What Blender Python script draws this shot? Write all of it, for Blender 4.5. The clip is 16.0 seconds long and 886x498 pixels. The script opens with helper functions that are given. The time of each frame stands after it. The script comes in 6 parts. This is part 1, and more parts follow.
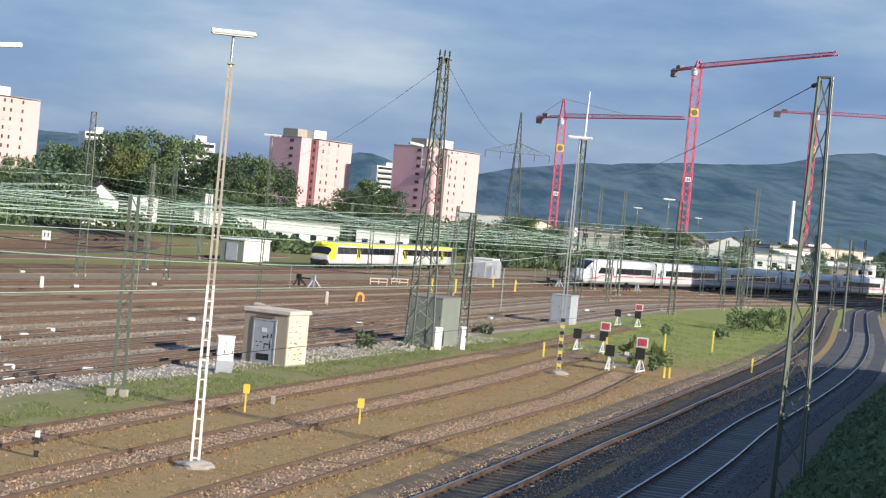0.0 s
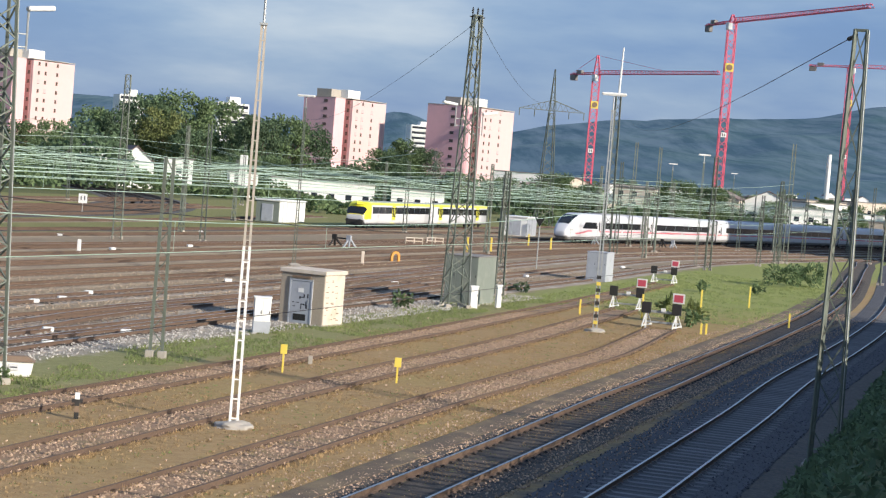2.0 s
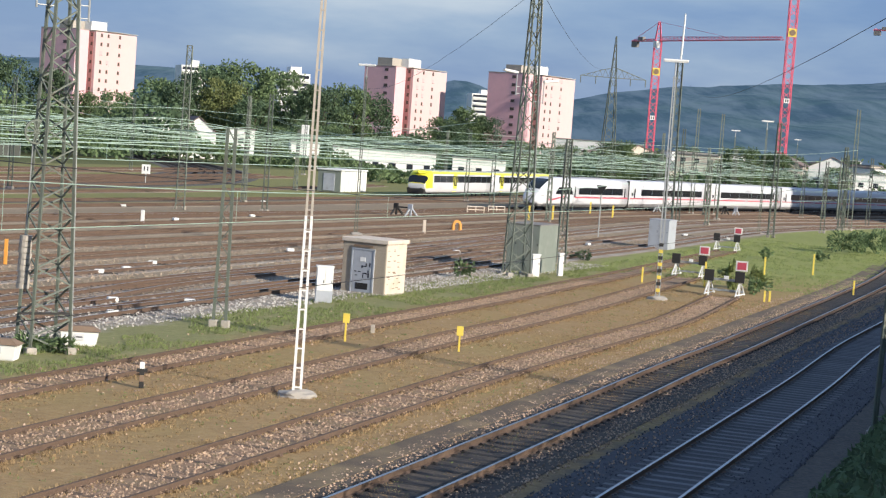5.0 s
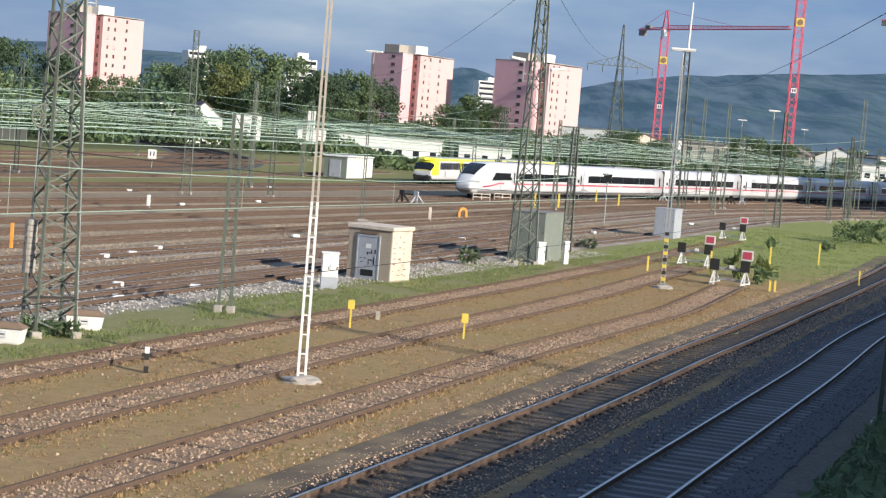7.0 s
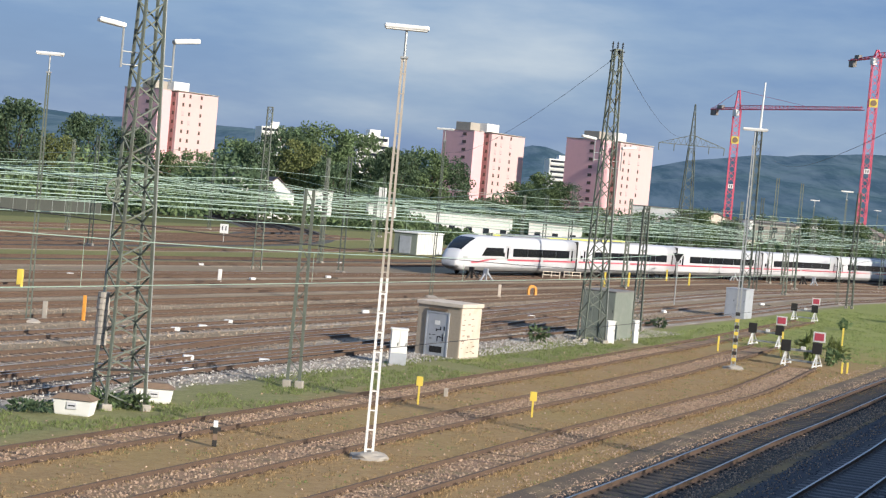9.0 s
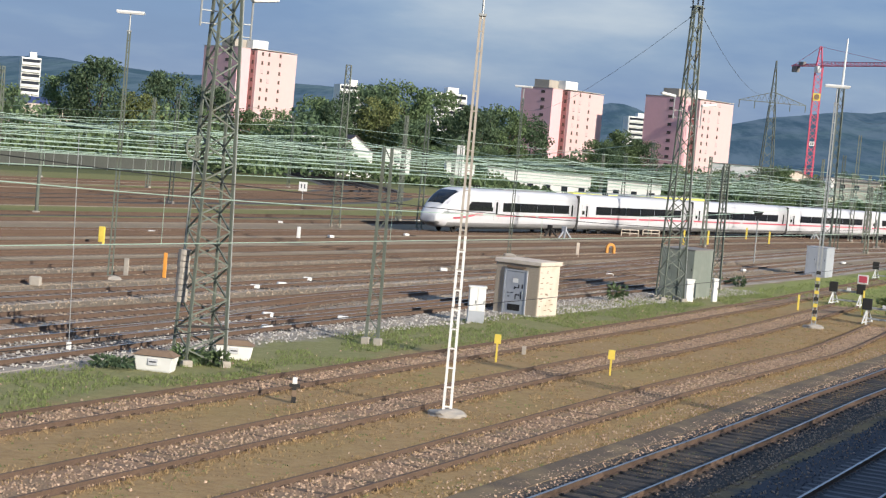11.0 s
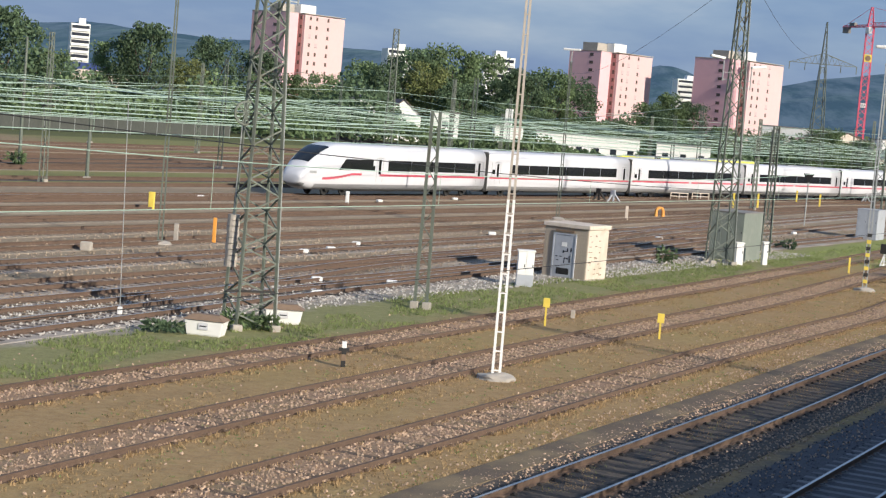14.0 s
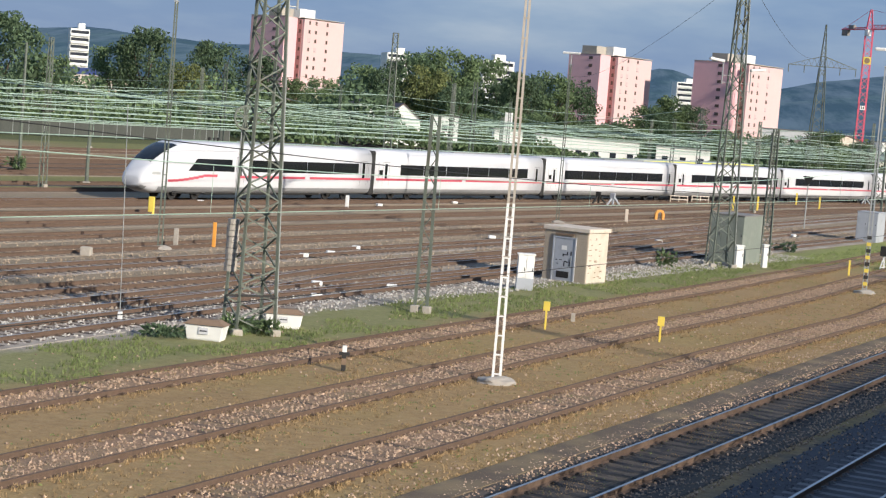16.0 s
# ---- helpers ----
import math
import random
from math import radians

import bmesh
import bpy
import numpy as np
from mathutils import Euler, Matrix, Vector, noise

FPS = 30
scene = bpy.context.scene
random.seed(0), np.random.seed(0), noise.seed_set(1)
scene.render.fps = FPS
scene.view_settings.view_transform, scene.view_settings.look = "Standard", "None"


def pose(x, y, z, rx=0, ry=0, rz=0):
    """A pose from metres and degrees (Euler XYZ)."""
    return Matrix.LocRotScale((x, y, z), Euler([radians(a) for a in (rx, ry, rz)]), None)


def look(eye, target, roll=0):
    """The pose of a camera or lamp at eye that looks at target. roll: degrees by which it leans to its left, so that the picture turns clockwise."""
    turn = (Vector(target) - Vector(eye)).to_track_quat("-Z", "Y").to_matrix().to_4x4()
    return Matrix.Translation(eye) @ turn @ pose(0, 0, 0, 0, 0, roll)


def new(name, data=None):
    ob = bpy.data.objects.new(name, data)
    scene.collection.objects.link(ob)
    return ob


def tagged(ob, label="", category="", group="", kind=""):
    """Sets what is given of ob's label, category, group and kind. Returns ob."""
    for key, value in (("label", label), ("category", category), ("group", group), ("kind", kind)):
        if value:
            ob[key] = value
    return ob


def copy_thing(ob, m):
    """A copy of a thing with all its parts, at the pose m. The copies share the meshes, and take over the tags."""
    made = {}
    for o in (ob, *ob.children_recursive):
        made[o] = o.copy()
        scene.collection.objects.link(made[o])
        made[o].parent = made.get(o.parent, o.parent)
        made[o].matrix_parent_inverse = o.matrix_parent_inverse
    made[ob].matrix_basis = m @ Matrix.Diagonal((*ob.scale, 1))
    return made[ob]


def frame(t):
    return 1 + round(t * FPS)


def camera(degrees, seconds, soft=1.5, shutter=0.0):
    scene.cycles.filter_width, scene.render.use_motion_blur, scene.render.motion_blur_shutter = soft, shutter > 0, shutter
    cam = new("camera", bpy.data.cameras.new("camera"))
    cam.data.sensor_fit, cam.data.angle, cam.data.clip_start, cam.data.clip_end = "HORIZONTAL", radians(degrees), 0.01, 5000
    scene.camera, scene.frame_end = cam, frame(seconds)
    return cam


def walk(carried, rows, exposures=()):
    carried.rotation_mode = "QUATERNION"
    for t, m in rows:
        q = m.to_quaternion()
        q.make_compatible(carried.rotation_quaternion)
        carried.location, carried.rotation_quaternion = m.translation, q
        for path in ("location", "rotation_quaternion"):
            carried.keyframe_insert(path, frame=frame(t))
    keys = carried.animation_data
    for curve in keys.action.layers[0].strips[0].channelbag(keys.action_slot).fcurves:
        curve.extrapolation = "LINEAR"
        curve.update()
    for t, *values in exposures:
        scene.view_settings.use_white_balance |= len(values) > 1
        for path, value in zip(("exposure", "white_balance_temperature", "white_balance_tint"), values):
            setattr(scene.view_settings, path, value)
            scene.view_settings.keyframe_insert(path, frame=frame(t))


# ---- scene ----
cam = camera(28.0, 16.0, 1.25)
EYE = (0, 0, 7.217)
walk(cam, [
    (0, pose(*EYE, 89.141, -5.286, -3.027)),
    (0.5, pose(*EYE, 88.754, -5.121, -2.974)),
    (1, pose(*EYE, 88.518, -4.920, -2.727)),
    (1.5, pose(*EYE, 87.997, -4.902, -2.430)),
    (2, pose(*EYE, 87.713, -4.604, -1.901)),
    (2.5, pose(*EYE, 87.843, -4.593, -1.217)),
    (3, pose(*EYE, 87.850, -4.314, -0.969)),
    (3.5, pose(*EYE, 87.268, -4.225, -0.774)),
    (4, pose(*EYE, 86.944, -4.177, -0.424)),
    (4.5, pose(*EYE, 86.707, -4.171, -0.223)),
    (4.7, pose(*EYE, 86.623, -4.259, 0.017)),
    (6.8, pose(*EYE, 86.315, -4.062, 0.136)),
    (7, pose(*EYE, 86.121, -4.636, 0.279)),
    (7.5, pose(*EYE, 86.391, -4.587, 0.055)),
    (8, pose(*EYE, 87.255, -4.513, 0.586)),
    (8.5, pose(*EYE, 88.127, -5.450, 1.005)),
    (9, pose(*EYE, 88.412, -5.177, 2.556)),
    (9.5, pose(*EYE, 88.963, -5.047, 3.951)),
    (10, pose(*EYE, 88.522, -4.768, 4.337)),
    (10.2, pose(*EYE, 88.079, -4.988, 4.441)),
    (12.3, pose(*EYE, 86.346, -4.851, 5.643)),
    (12.5, pose(*EYE, 86.340, -4.873, 5.669)),
    (13, pose(*EYE, 86.049, -4.850, 5.792)),
    (13.5, pose(*EYE, 85.962, -4.784, 6.009)),
    (14, pose(*EYE, 85.533, -4.834, 6.641)),
    (14.5, pose(*EYE, 85.286, -4.555, 7.089)),
    (15, pose(*EYE, 85.453, -4.924, 6.494)),
    (15.5, pose(*EYE, 85.367, -4.725, 6.202)),
    (16, pose(*EYE, 85.658, -4.638, 6.624)),
], [(0, 0.36), (8, 0.31), (12.5, 0.21), (16, 0.20)])

# ---- sky, sun ----
SUN_TO = Vector((0.86, -0.69, 0.0)).normalized()
SUN_EL = radians(21)
world = bpy.data.worlds.new("sky")
scene.world = world
world.use_nodes = True
wn, wl = world.node_tree.nodes, world.node_tree.links
wn.clear()
sky = wn.new("ShaderNodeTexSky")
sky.sky_type = "NISHITA"
sky.sun_disc = False
sky.sun_elevation = SUN_EL
sky.sun_rotation = math.atan2(SUN_TO.x, SUN_TO.y)
sky.air_density, sky.dust_density, sky.ozone_density = 1.2, 1.0, 2.0
bg_sky = wn.new("ShaderNodeBackground")
bg_sky.inputs[1].default_value = 0.10
wl.new(sky.outputs[0], bg_sky.inputs[0])
tc = wn.new("ShaderNodeTexCoord")
stretch = wn.new("ShaderNodeMapping")
stretch.inputs["Scale"].default_value = (2.2, 2.2, 9.0)
stretch.inputs["Rotation"].default_value = (0.06, 0.09, 0)
wl.new(tc.outputs["Generated"], stretch.inputs[0])
cl = wn.new("ShaderNodeTexNoise")
cl.inputs["Scale"].default_value, cl.inputs["Detail"].default_value, cl.inputs["Roughness"].default_value = 1.6, 7, 0.52
wl.new(stretch.outputs[0], cl.inputs["Vector"])
tone = wn.new("ShaderNodeValToRGB")
for pos, col in ((0.30, (0.088, 0.180, 0.40)), (0.45, (0.118, 0.222, 0.455)), (0.55, (0.21, 0.315, 0.51)), (0.70, (0.45, 0.52, 0.63))):
    e = tone.color_ramp.elements.new(pos)
    e.color = (*col, 1)
tone.color_ramp.elements.remove(tone.color_ramp.elements[0])
tone.color_ramp.elements.remove(tone.color_ramp.elements[-1])
wl.new(cl.outputs["Fac"], tone.inputs[0])
bg_cl = wn.new("ShaderNodeBackground")
bg_cl.inputs[1].default_value = 1.0
wl.new(tone.outputs[0], bg_cl.inputs[0])
mixw = wn.new("ShaderNodeMixShader")
mixw.inputs[0].default_value = 0.8
wl.new(bg_sky.outputs[0], mixw.inputs[1])
wl.new(bg_cl.outputs[0], mixw.inputs[2])
wout = wn.new("ShaderNodeOutputWorld")
wl.new(mixw.outputs[0], wout.inputs[0])

sun = new("sun", bpy.data.lights.new("sun", "SUN"))
sun.data.energy, sun.data.angle, sun.data.color = 5.0, radians(0.6), (1.0, 0.92, 0.80)
sun.matrix_world = look((0, 0, 0), -(SUN_TO * math.cos(SUN_EL) + Vector((0, 0, math.sin(SUN_EL)))))


# ---- materials ----
def rgb(c):
    return (*c, 1.0)


def surf(name, col, rough=0.7, metal=0.0, var=0.25, fine=6.0, coarse=0.4, bump=0.3, stain=None, stain_at=0.62, obj_var=0.0, spec=0.5):
    """Painted, stony or metal surface: grain and stains at two scales, with relief."""
    m = bpy.data.materials.new(name)
    m.use_nodes = True
    n, l = m.node_tree.nodes, m.node_tree.links
    b = n["Principled BSDF"]
    b.inputs["Roughness"].default_value, b.inputs["Metallic"].default_value = rough, metal
    b.inputs["Specular IOR Level"].default_value = spec
    co = n.new("ShaderNodeTexCoord")
    n1, n2 = n.new("ShaderNodeTexNoise"), n.new("ShaderNodeTexNoise")
    n1.inputs["Scale"].default_value, n1.inputs["Detail"].default_value = fine, 6
    n2.inputs["Scale"].default_value, n2.inputs["Detail"].default_value = coarse, 5
    for k in (n1, n2):
        l.new(co.outputs["Object"], k.inputs["Vector"])
    lo, hi = [c * (1 - var) for c in col], [min(1, c * (1 + var)) for c in col]
    r1 = n.new("ShaderNodeMix")
    r1.data_type = "RGBA"
    r1.inputs["A"].default_value, r1.inputs["B"].default_value = rgb(lo), rgb(hi)
    l.new(n1.outputs["Fac"], r1.inputs["Factor"])
    r2 = n.new("ShaderNodeMix")
    r2.data_type = "RGBA"
    r2.inputs["B"].default_value = rgb(stain if stain else [c * (1 - 0.7 * var) for c in col])
    edge = n.new("ShaderNodeMapRange")
    edge.inputs["From Min"].default_value, edge.inputs["From Max"].default_value = stain_at - 0.1, stain_at + 0.12
    edge.inputs["To Max"].default_value = 0.85
    l.new(n2.outputs["Fac"], edge.inputs["Value"])
    l.new(edge.outputs[0], r2.inputs["Factor"])
    l.new(r1.outputs["Result"], r2.inputs["A"])
    last = r2.outputs["Result"]
    if obj_var:
        oi, hsv, mr = n.new("ShaderNodeObjectInfo"), n.new("ShaderNodeHueSaturation"), n.new("ShaderNodeMapRange")
        mr.inputs["To Min"].default_value, mr.inputs["To Max"].default_value = 1 - obj_var, 1 + obj_var
        l.new(oi.outputs["Random"], mr.inputs["Value"])
        l.new(mr.outputs[0], hsv.inputs["Value"])
        l.new(last, hsv.inputs["Color"])
        last = hsv.outputs[0]
    l.new(last, b.inputs["Base Color"])
    if bump:
        bp = n.new("ShaderNodeBump")
        bp.inputs["Strength"].default_value, bp.inputs["Distance"].default_value = bump, 0.03
        l.new(n1.outputs["Fac"], bp.inputs["Height"])
        l.new(bp.outputs[0], b.inputs["Normal"])
    return m


def island(name, col, var=0.4, rough=0.85, trans=0.0):
    """Many small loose pieces in one mesh, each with its own tone."""
    m = bpy.data.materials.new(name)
    m.use_nodes = True
    n, l = m.node_tree.nodes, m.node_tree.links
    b = n["Principled BSDF"]
    b.inputs["Roughness"].default_value = rough
    b.inputs["Specular IOR Level"].default_value = 0.2
    g, ramp = n.new("ShaderNodeNewGeometry"), n.new("ShaderNodeMix")
    ramp.data_type = "RGBA"
    ramp.inputs["A"].default_value = rgb([c * (1 - var) for c in col])
    ramp.inputs["B"].default_value = rgb([min(1, c * (1 + var)) for c in col])
    l.new(g.outputs["Random Per Island"], ramp.inputs["Factor"])
    oi, hsv, mr = n.new("ShaderNodeObjectInfo"), n.new("ShaderNodeHueSaturation"), n.new("ShaderNodeMapRange")
    mr.inputs["To Min"].default_value, mr.inputs["To Max"].default_value = 0.8, 1.25
    l.new(oi.outputs["Random"], mr.inputs["Value"])
    l.new(mr.outputs[0], hsv.inputs["Value"])
    l.new(ramp.outputs["Result"], hsv.inputs["Color"])
    l.new(hsv.outputs[0], b.inputs["Base Color"])
    if trans:
        t, mx = n.new("ShaderNodeBsdfTranslucent"), n.new("ShaderNodeMixShader")
        mx.inputs[0].default_value = trans
        l.new(hsv.outputs[0], t.inputs[0])
        l.new(b.outputs[0], mx.inputs[1])
        l.new(t.outputs[0], mx.inputs[2])
        l.new(mx.outputs[0], n["Material Output"].inputs[0])
    return m


M_STEEL_GREEN = surf("weathered_green_grey_steel", (0.135, 0.155, 0.125), 0.65, 0.1, 0.3, 3, 0.6, 0.2, (0.10, 0.075, 0.05))
M_GALV = surf("galvanised_steel", (0.42, 0.43, 0.42), 0.5, 0.4, 0.18, 5, 0.6, 0.1)
M_WIRE = surf("verdigris_copper_wire", (0.40, 0.53, 0.43), 0.6, 0.0, 0.15, 1, 0.05, 0)
M_RUST = surf("rusty_rail_side", (0.12, 0.078, 0.055), 0.85, 0.0, 0.35, 9, 0.8, 0.5)
M_SHINE = surf("polished_rail_head", (0.50, 0.50, 0.50), 0.28, 1.0, 0.1, 9, 0.8, 0)
M_SLEEPER = surf("brown_weathered_sleeper", (0.15, 0.10, 0.068), 0.9, 0, 0.35, 8, 0.7, 0.5, obj_var=0.35)
M_SLEEPER_YARD = surf("brown_yard_sleeper", (0.15, 0.115, 0.085), 0.9, 0, 0.35, 8, 0.7, 0.5)
M_SLEEPER_NEAR = surf("dark_brown_yard_sleeper", (0.085, 0.060, 0.045), 0.9, 0, 0.35, 8, 0.7, 0.5, obj_var=0.35)
M_SLEEPER_DARK = surf("dark_oiled_sleeper", (0.032, 0.028, 0.026), 0.9, 0, 0.35, 8, 0.7, 0.5, obj_var=0.3)
M_SLEEPER_CONC = surf("grey_concrete_sleeper", (0.15, 0.15, 0.155), 0.9, 0, 0.2, 8, 0.7, 0.3, obj_var=0.2)
M_STONE = island("pinkish_ballast_stone", (0.46, 0.33, 0.235), 0.45)
M_STONE_GREY = island("grey_ballast_stone", (0.46, 0.43, 0.39), 0.4)
M_BED_MAIN = surf("brown_black_main_ballast", (0.095, 0.076, 0.060), 0.95, 0, 0.6, 14, 0.9, 1.0, (0.05, 0.042, 0.036))
M_STONE_DARK = island("dark_ballast_stone", (0.10, 0.10, 0.115), 0.5)
M_STONE_TAN = island("tan_yard_stone", (0.36, 0.28, 0.205), 0.45)
M_BED = surf("siding_ballast", (0.31, 0.20, 0.125), 0.95, 0, 0.6, 16, 0.9, 1.0, (0.22, 0.165, 0.09), 0.55)
# Grey set darker than lit ballast: the bank's shade is in this tone.
M_BED_SHADED = surf("shaded_grey_ballast", (0.075, 0.075, 0.085), 0.95, 0, 0.5, 11, 0.3, 0.9)
M_BED_YARD = surf("brown_yard_ballast", (0.33, 0.265, 0.19), 0.95, 0, 0.45, 8, 0.22, 0.8, (0.17, 0.12, 0.085))
M_BED_NEAR = surf("mixed_brown_grey_ballast", (0.29, 0.245, 0.20), 0.95, 0, 0.55, 9, 0.25, 0.9, (0.42, 0.38, 0.33), 0.58)
M_BED_DARK = surf("oily_dark_ballast", (0.095, 0.088, 0.080), 0.95, 0, 0.45, 8, 0.22, 0.8)
M_PATH = surf("asphalt_walkway", (0.12, 0.088, 0.060), 0.9, 0, 0.3, 14, 0.7, 0.5, (0.24, 0.18, 0.10), 0.56)
M_CONC = surf("old_concrete", (0.40, 0.36, 0.31), 0.9, 0, 0.2, 7, 0.9, 0.4)
M_WHITE = surf("white_paint", (0.80, 0.79, 0.76), 0.5, 0, 0.06, 3, 0.7, 0.03, (0.62, 0.60, 0.55), 0.68)
M_TRAIN = surf("white_train_paint", (0.63, 0.63, 0.65), 0.25, 0, 0.03, 1.5, 0.3, 0.0, (0.64, 0.63, 0.62), 0.7)
M_TRAIN_GREY = surf("grey_train_skirt", (0.25, 0.25, 0.255), 0.5, 0, 0.15, 2, 0.5, 0.05)
M_RED = surf("red_stripe_paint", (0.55, 0.085, 0.12), 0.35, 0, 0.1, 2, 0.5, 0)
M_GLASS_DARK = surf("tinted_window_band", (0.012, 0.014, 0.017), 0.08, 0, 0.2, 1, 0.3, 0)
M_BLACK = surf("black_underframe", (0.025, 0.024, 0.023), 0.8, 0, 0.3, 5, 0.8, 0.2)
M_YELLOW = surf("yellow_paint", (0.76, 0.58, 0.10), 0.45, 0, 0.1, 3, 0.6, 0.03)
M_YELLOW_TRAIN = surf("bright_yellow_train_paint", (0.85, 0.80, 0.05), 0.35, 0, 0.06, 2, 0.5, 0)
# Crane red made pinker and lighter, with distance haze mixed into the colour.
M_CRANE = surf("hazy_red_crane_paint", (0.68, 0.11, 0.17), 0.55, 0, 0.15, 0.8, 0.15, 0)
M_PINK = surf("pink_render_facade", (0.76, 0.46, 0.48), 0.9, 0, 0.06, 0.7, 0.08, 0, (0.56, 0.34, 0.32))
M_PINK_LIGHT = surf("pale_pink_render_facade", (0.64, 0.455, 0.44), 0.9, 0, 0.05, 0.7, 0.08, 0, (0.60, 0.42, 0.40))
M_CORE_SHADE = surf("shaded_red_brown_core", (0.42, 0.21, 0.19), 0.9, 0, 0.1, 0.7, 0.1, 0)
M_PANE = surf("dark_window_pane", (0.03, 0.035, 0.045), 0.1, 0, 0.2, 0.5, 0.2, 0)
M_PANE_WARM = surf("brown_tinted_pane", (0.11, 0.075, 0.06), 0.15, 0, 0.3, 0.5, 0.2, 0)
M_PINK_GREY = surf("greyish_pink_panel", (0.52, 0.40, 0.40), 0.9, 0, 0.08, 0.7, 0.2, 0)
M_LEAF = island("broadleaf_foliage", (0.145, 0.20, 0.095), 0.45, 0.7, 0.35)
M_LEAF_DARK = island("dark_foliage", (0.110, 0.160, 0.088), 0.45, 0.7, 0.35)
M_LEAF_GOLD = island("yellowish_foliage", (0.15, 0.17, 0.065), 0.4, 0.7, 0.25)
M_GRASS = island("grass_blades", (0.235, 0.275, 0.105), 0.35, 0.8, 0.3)
M_GRASS_DRY = island("dry_grass_blades", (0.38, 0.265, 0.14), 0.4, 0.85, 0.2)
M_BARK = surf("brown_bark", (0.10, 0.075, 0.055), 0.95, 0, 0.35, 6, 1, 0.6)
M_ROOF = surf("grey_roof_felt", (0.22, 0.21, 0.20), 0.9, 0, 0.2, 5, 0.5, 0.1)


# ---- shape helpers ----
def part(name, bm, mat, parent=None, label="", smooth=False):
    me = bpy.data.meshes.new(name)
    bm.to_mesh(me)
    bm.free()
    me.materials.append(mat)
    if smooth:
        me.shade_smooth()
    ob = new(name, me)
    ob.parent = parent
    if label:
        ob["label"] = label
    return ob


def shared(name, me, parent, m):
    ob = new(name, me)
    ob.parent = parent
    ob.matrix_basis = m
    return ob


def thing(name, m, label, category, group="", kind=""):
    ob = new(name)
    ob.matrix_basis = m
    return tagged(ob, label, category, group, kind)


def box(bm, c, s, rz=0.0, bevel=0.0, m=None):
    mm = Matrix.Translation(c) @ Matrix.Rotation(rz, 4, "Z") @ Matrix.Diagonal((*s, 1))
    if m is not None:
        mm = m @ mm
    r = bmesh.ops.create_cube(bm, size=1, matrix=mm)
    if bevel:
        es = {e for v in r["verts"] for e in v.link_edges}
        bmesh.ops.bevel(bm, geom=list(es), offset=bevel, segments=2, affect="EDGES", profile=0.5)
    return r["verts"]


def beam(bm, p, q, w, h=None):
    """A bar of rectangular section from p to q."""
    p, q = Vector(p), Vector(q)
    d = q - p
    ln = d.length
    if ln < 1e-6:
        return
    rot = d.to_track_quat("Z", "Y").to_matrix().to_4x4()
    bmesh.ops.create_cube(bm, size=1, matrix=Matrix.Translation((p + q) / 2) @ rot @ Matrix.Diagonal((w, h or w, ln, 1)))


def rod(bm, p, q, r, seg=8, r2=None):
    p, q = Vector(p), Vector(q)
    d = q - p
    rot = d.to_track_quat("Z", "Y").to_matrix().to_4x4()
    bmesh.ops.create_cone(bm, cap_ends=True, segments=seg, radius1=r, radius2=r if r2 is None else r2, depth=d.length, matrix=Matrix.Translation((p + q) / 2) @ rot)


def tube(bm, pts, r, seg=5):
    """A wire along points."""
    rings = []
    pts = [Vector(p) for p in pts]
    for i, p in enumerate(pts):
        d = (pts[min(i + 1, len(pts) - 1)] - pts[max(i - 1, 0)]).normalized()
        a = d.cross(Vector((0, 0, 1)))
        a = a.normalized() if a.length > 1e-4 else Vector((1, 0, 0))
        b = a.cross(d)
        rings.append([bm.verts.new(p + r * (math.cos(k * 2 * math.pi / seg) * a + math.sin(k * 2 * math.pi / seg) * b)) for k in range(seg)])
    for r0, r1 in zip(rings, rings[1:]):
        for k in range(seg):
            bm.faces.new((r0[k], r0[(k + 1) % seg], r1[(k + 1) % seg], r1[k]))


class Way:
    """A smooth line on the plan, with length along it."""

    def __init__(self, pts, step=1.0):
        p = [Vector(q) for q in pts]
        p = [2 * p[0] - p[1]] + p + [2 * p[-1] - p[-2]]
        out = []
        for i in range(1, len(p) - 2):
            n = max(2, int((p[i + 1] - p[i]).length / step))
            for k in range(n):
                t = k / n
                out.append(0.5 * (2 * p[i] + (p[i + 1] - p[i - 1]) * t + (2 * p[i - 1] - 5 * p[i] + 4 * p[i + 1] - p[i + 2]) * t * t
                                  + (3 * p[i] - p[i - 1] - 3 * p[i + 1] + p[i + 2]) * t ** 3))
        out.append(p[-2])
        self.p = out
        self.s = [0.0]
        for a, b in zip(out, out[1:]):
            self.s.append(self.s[-1] + (b - a).length)
        self.length = self.s[-1]

    def at(self, s, off=0.0):
        """Place and heading at s metres; off metres to the left."""
        s0 = s
        s = min(max(s, 0), self.length - 1e-6)
        lo = max(0, min(int(np.searchsorted(self.s, s)) - 1, len(self.p) - 2))
        a, b = self.p[lo], self.p[lo + 1]
        d = (b - a).normalized()
        q = a + d * (s - self.s[lo]) + d * (s0 - s) + Vector((-d.y, d.x)) * off
        return q, d

    def near_y(self, y):
        return self.s[min(range(len(self.p)), key=lambda i: abs(self.p[i].y - y))]


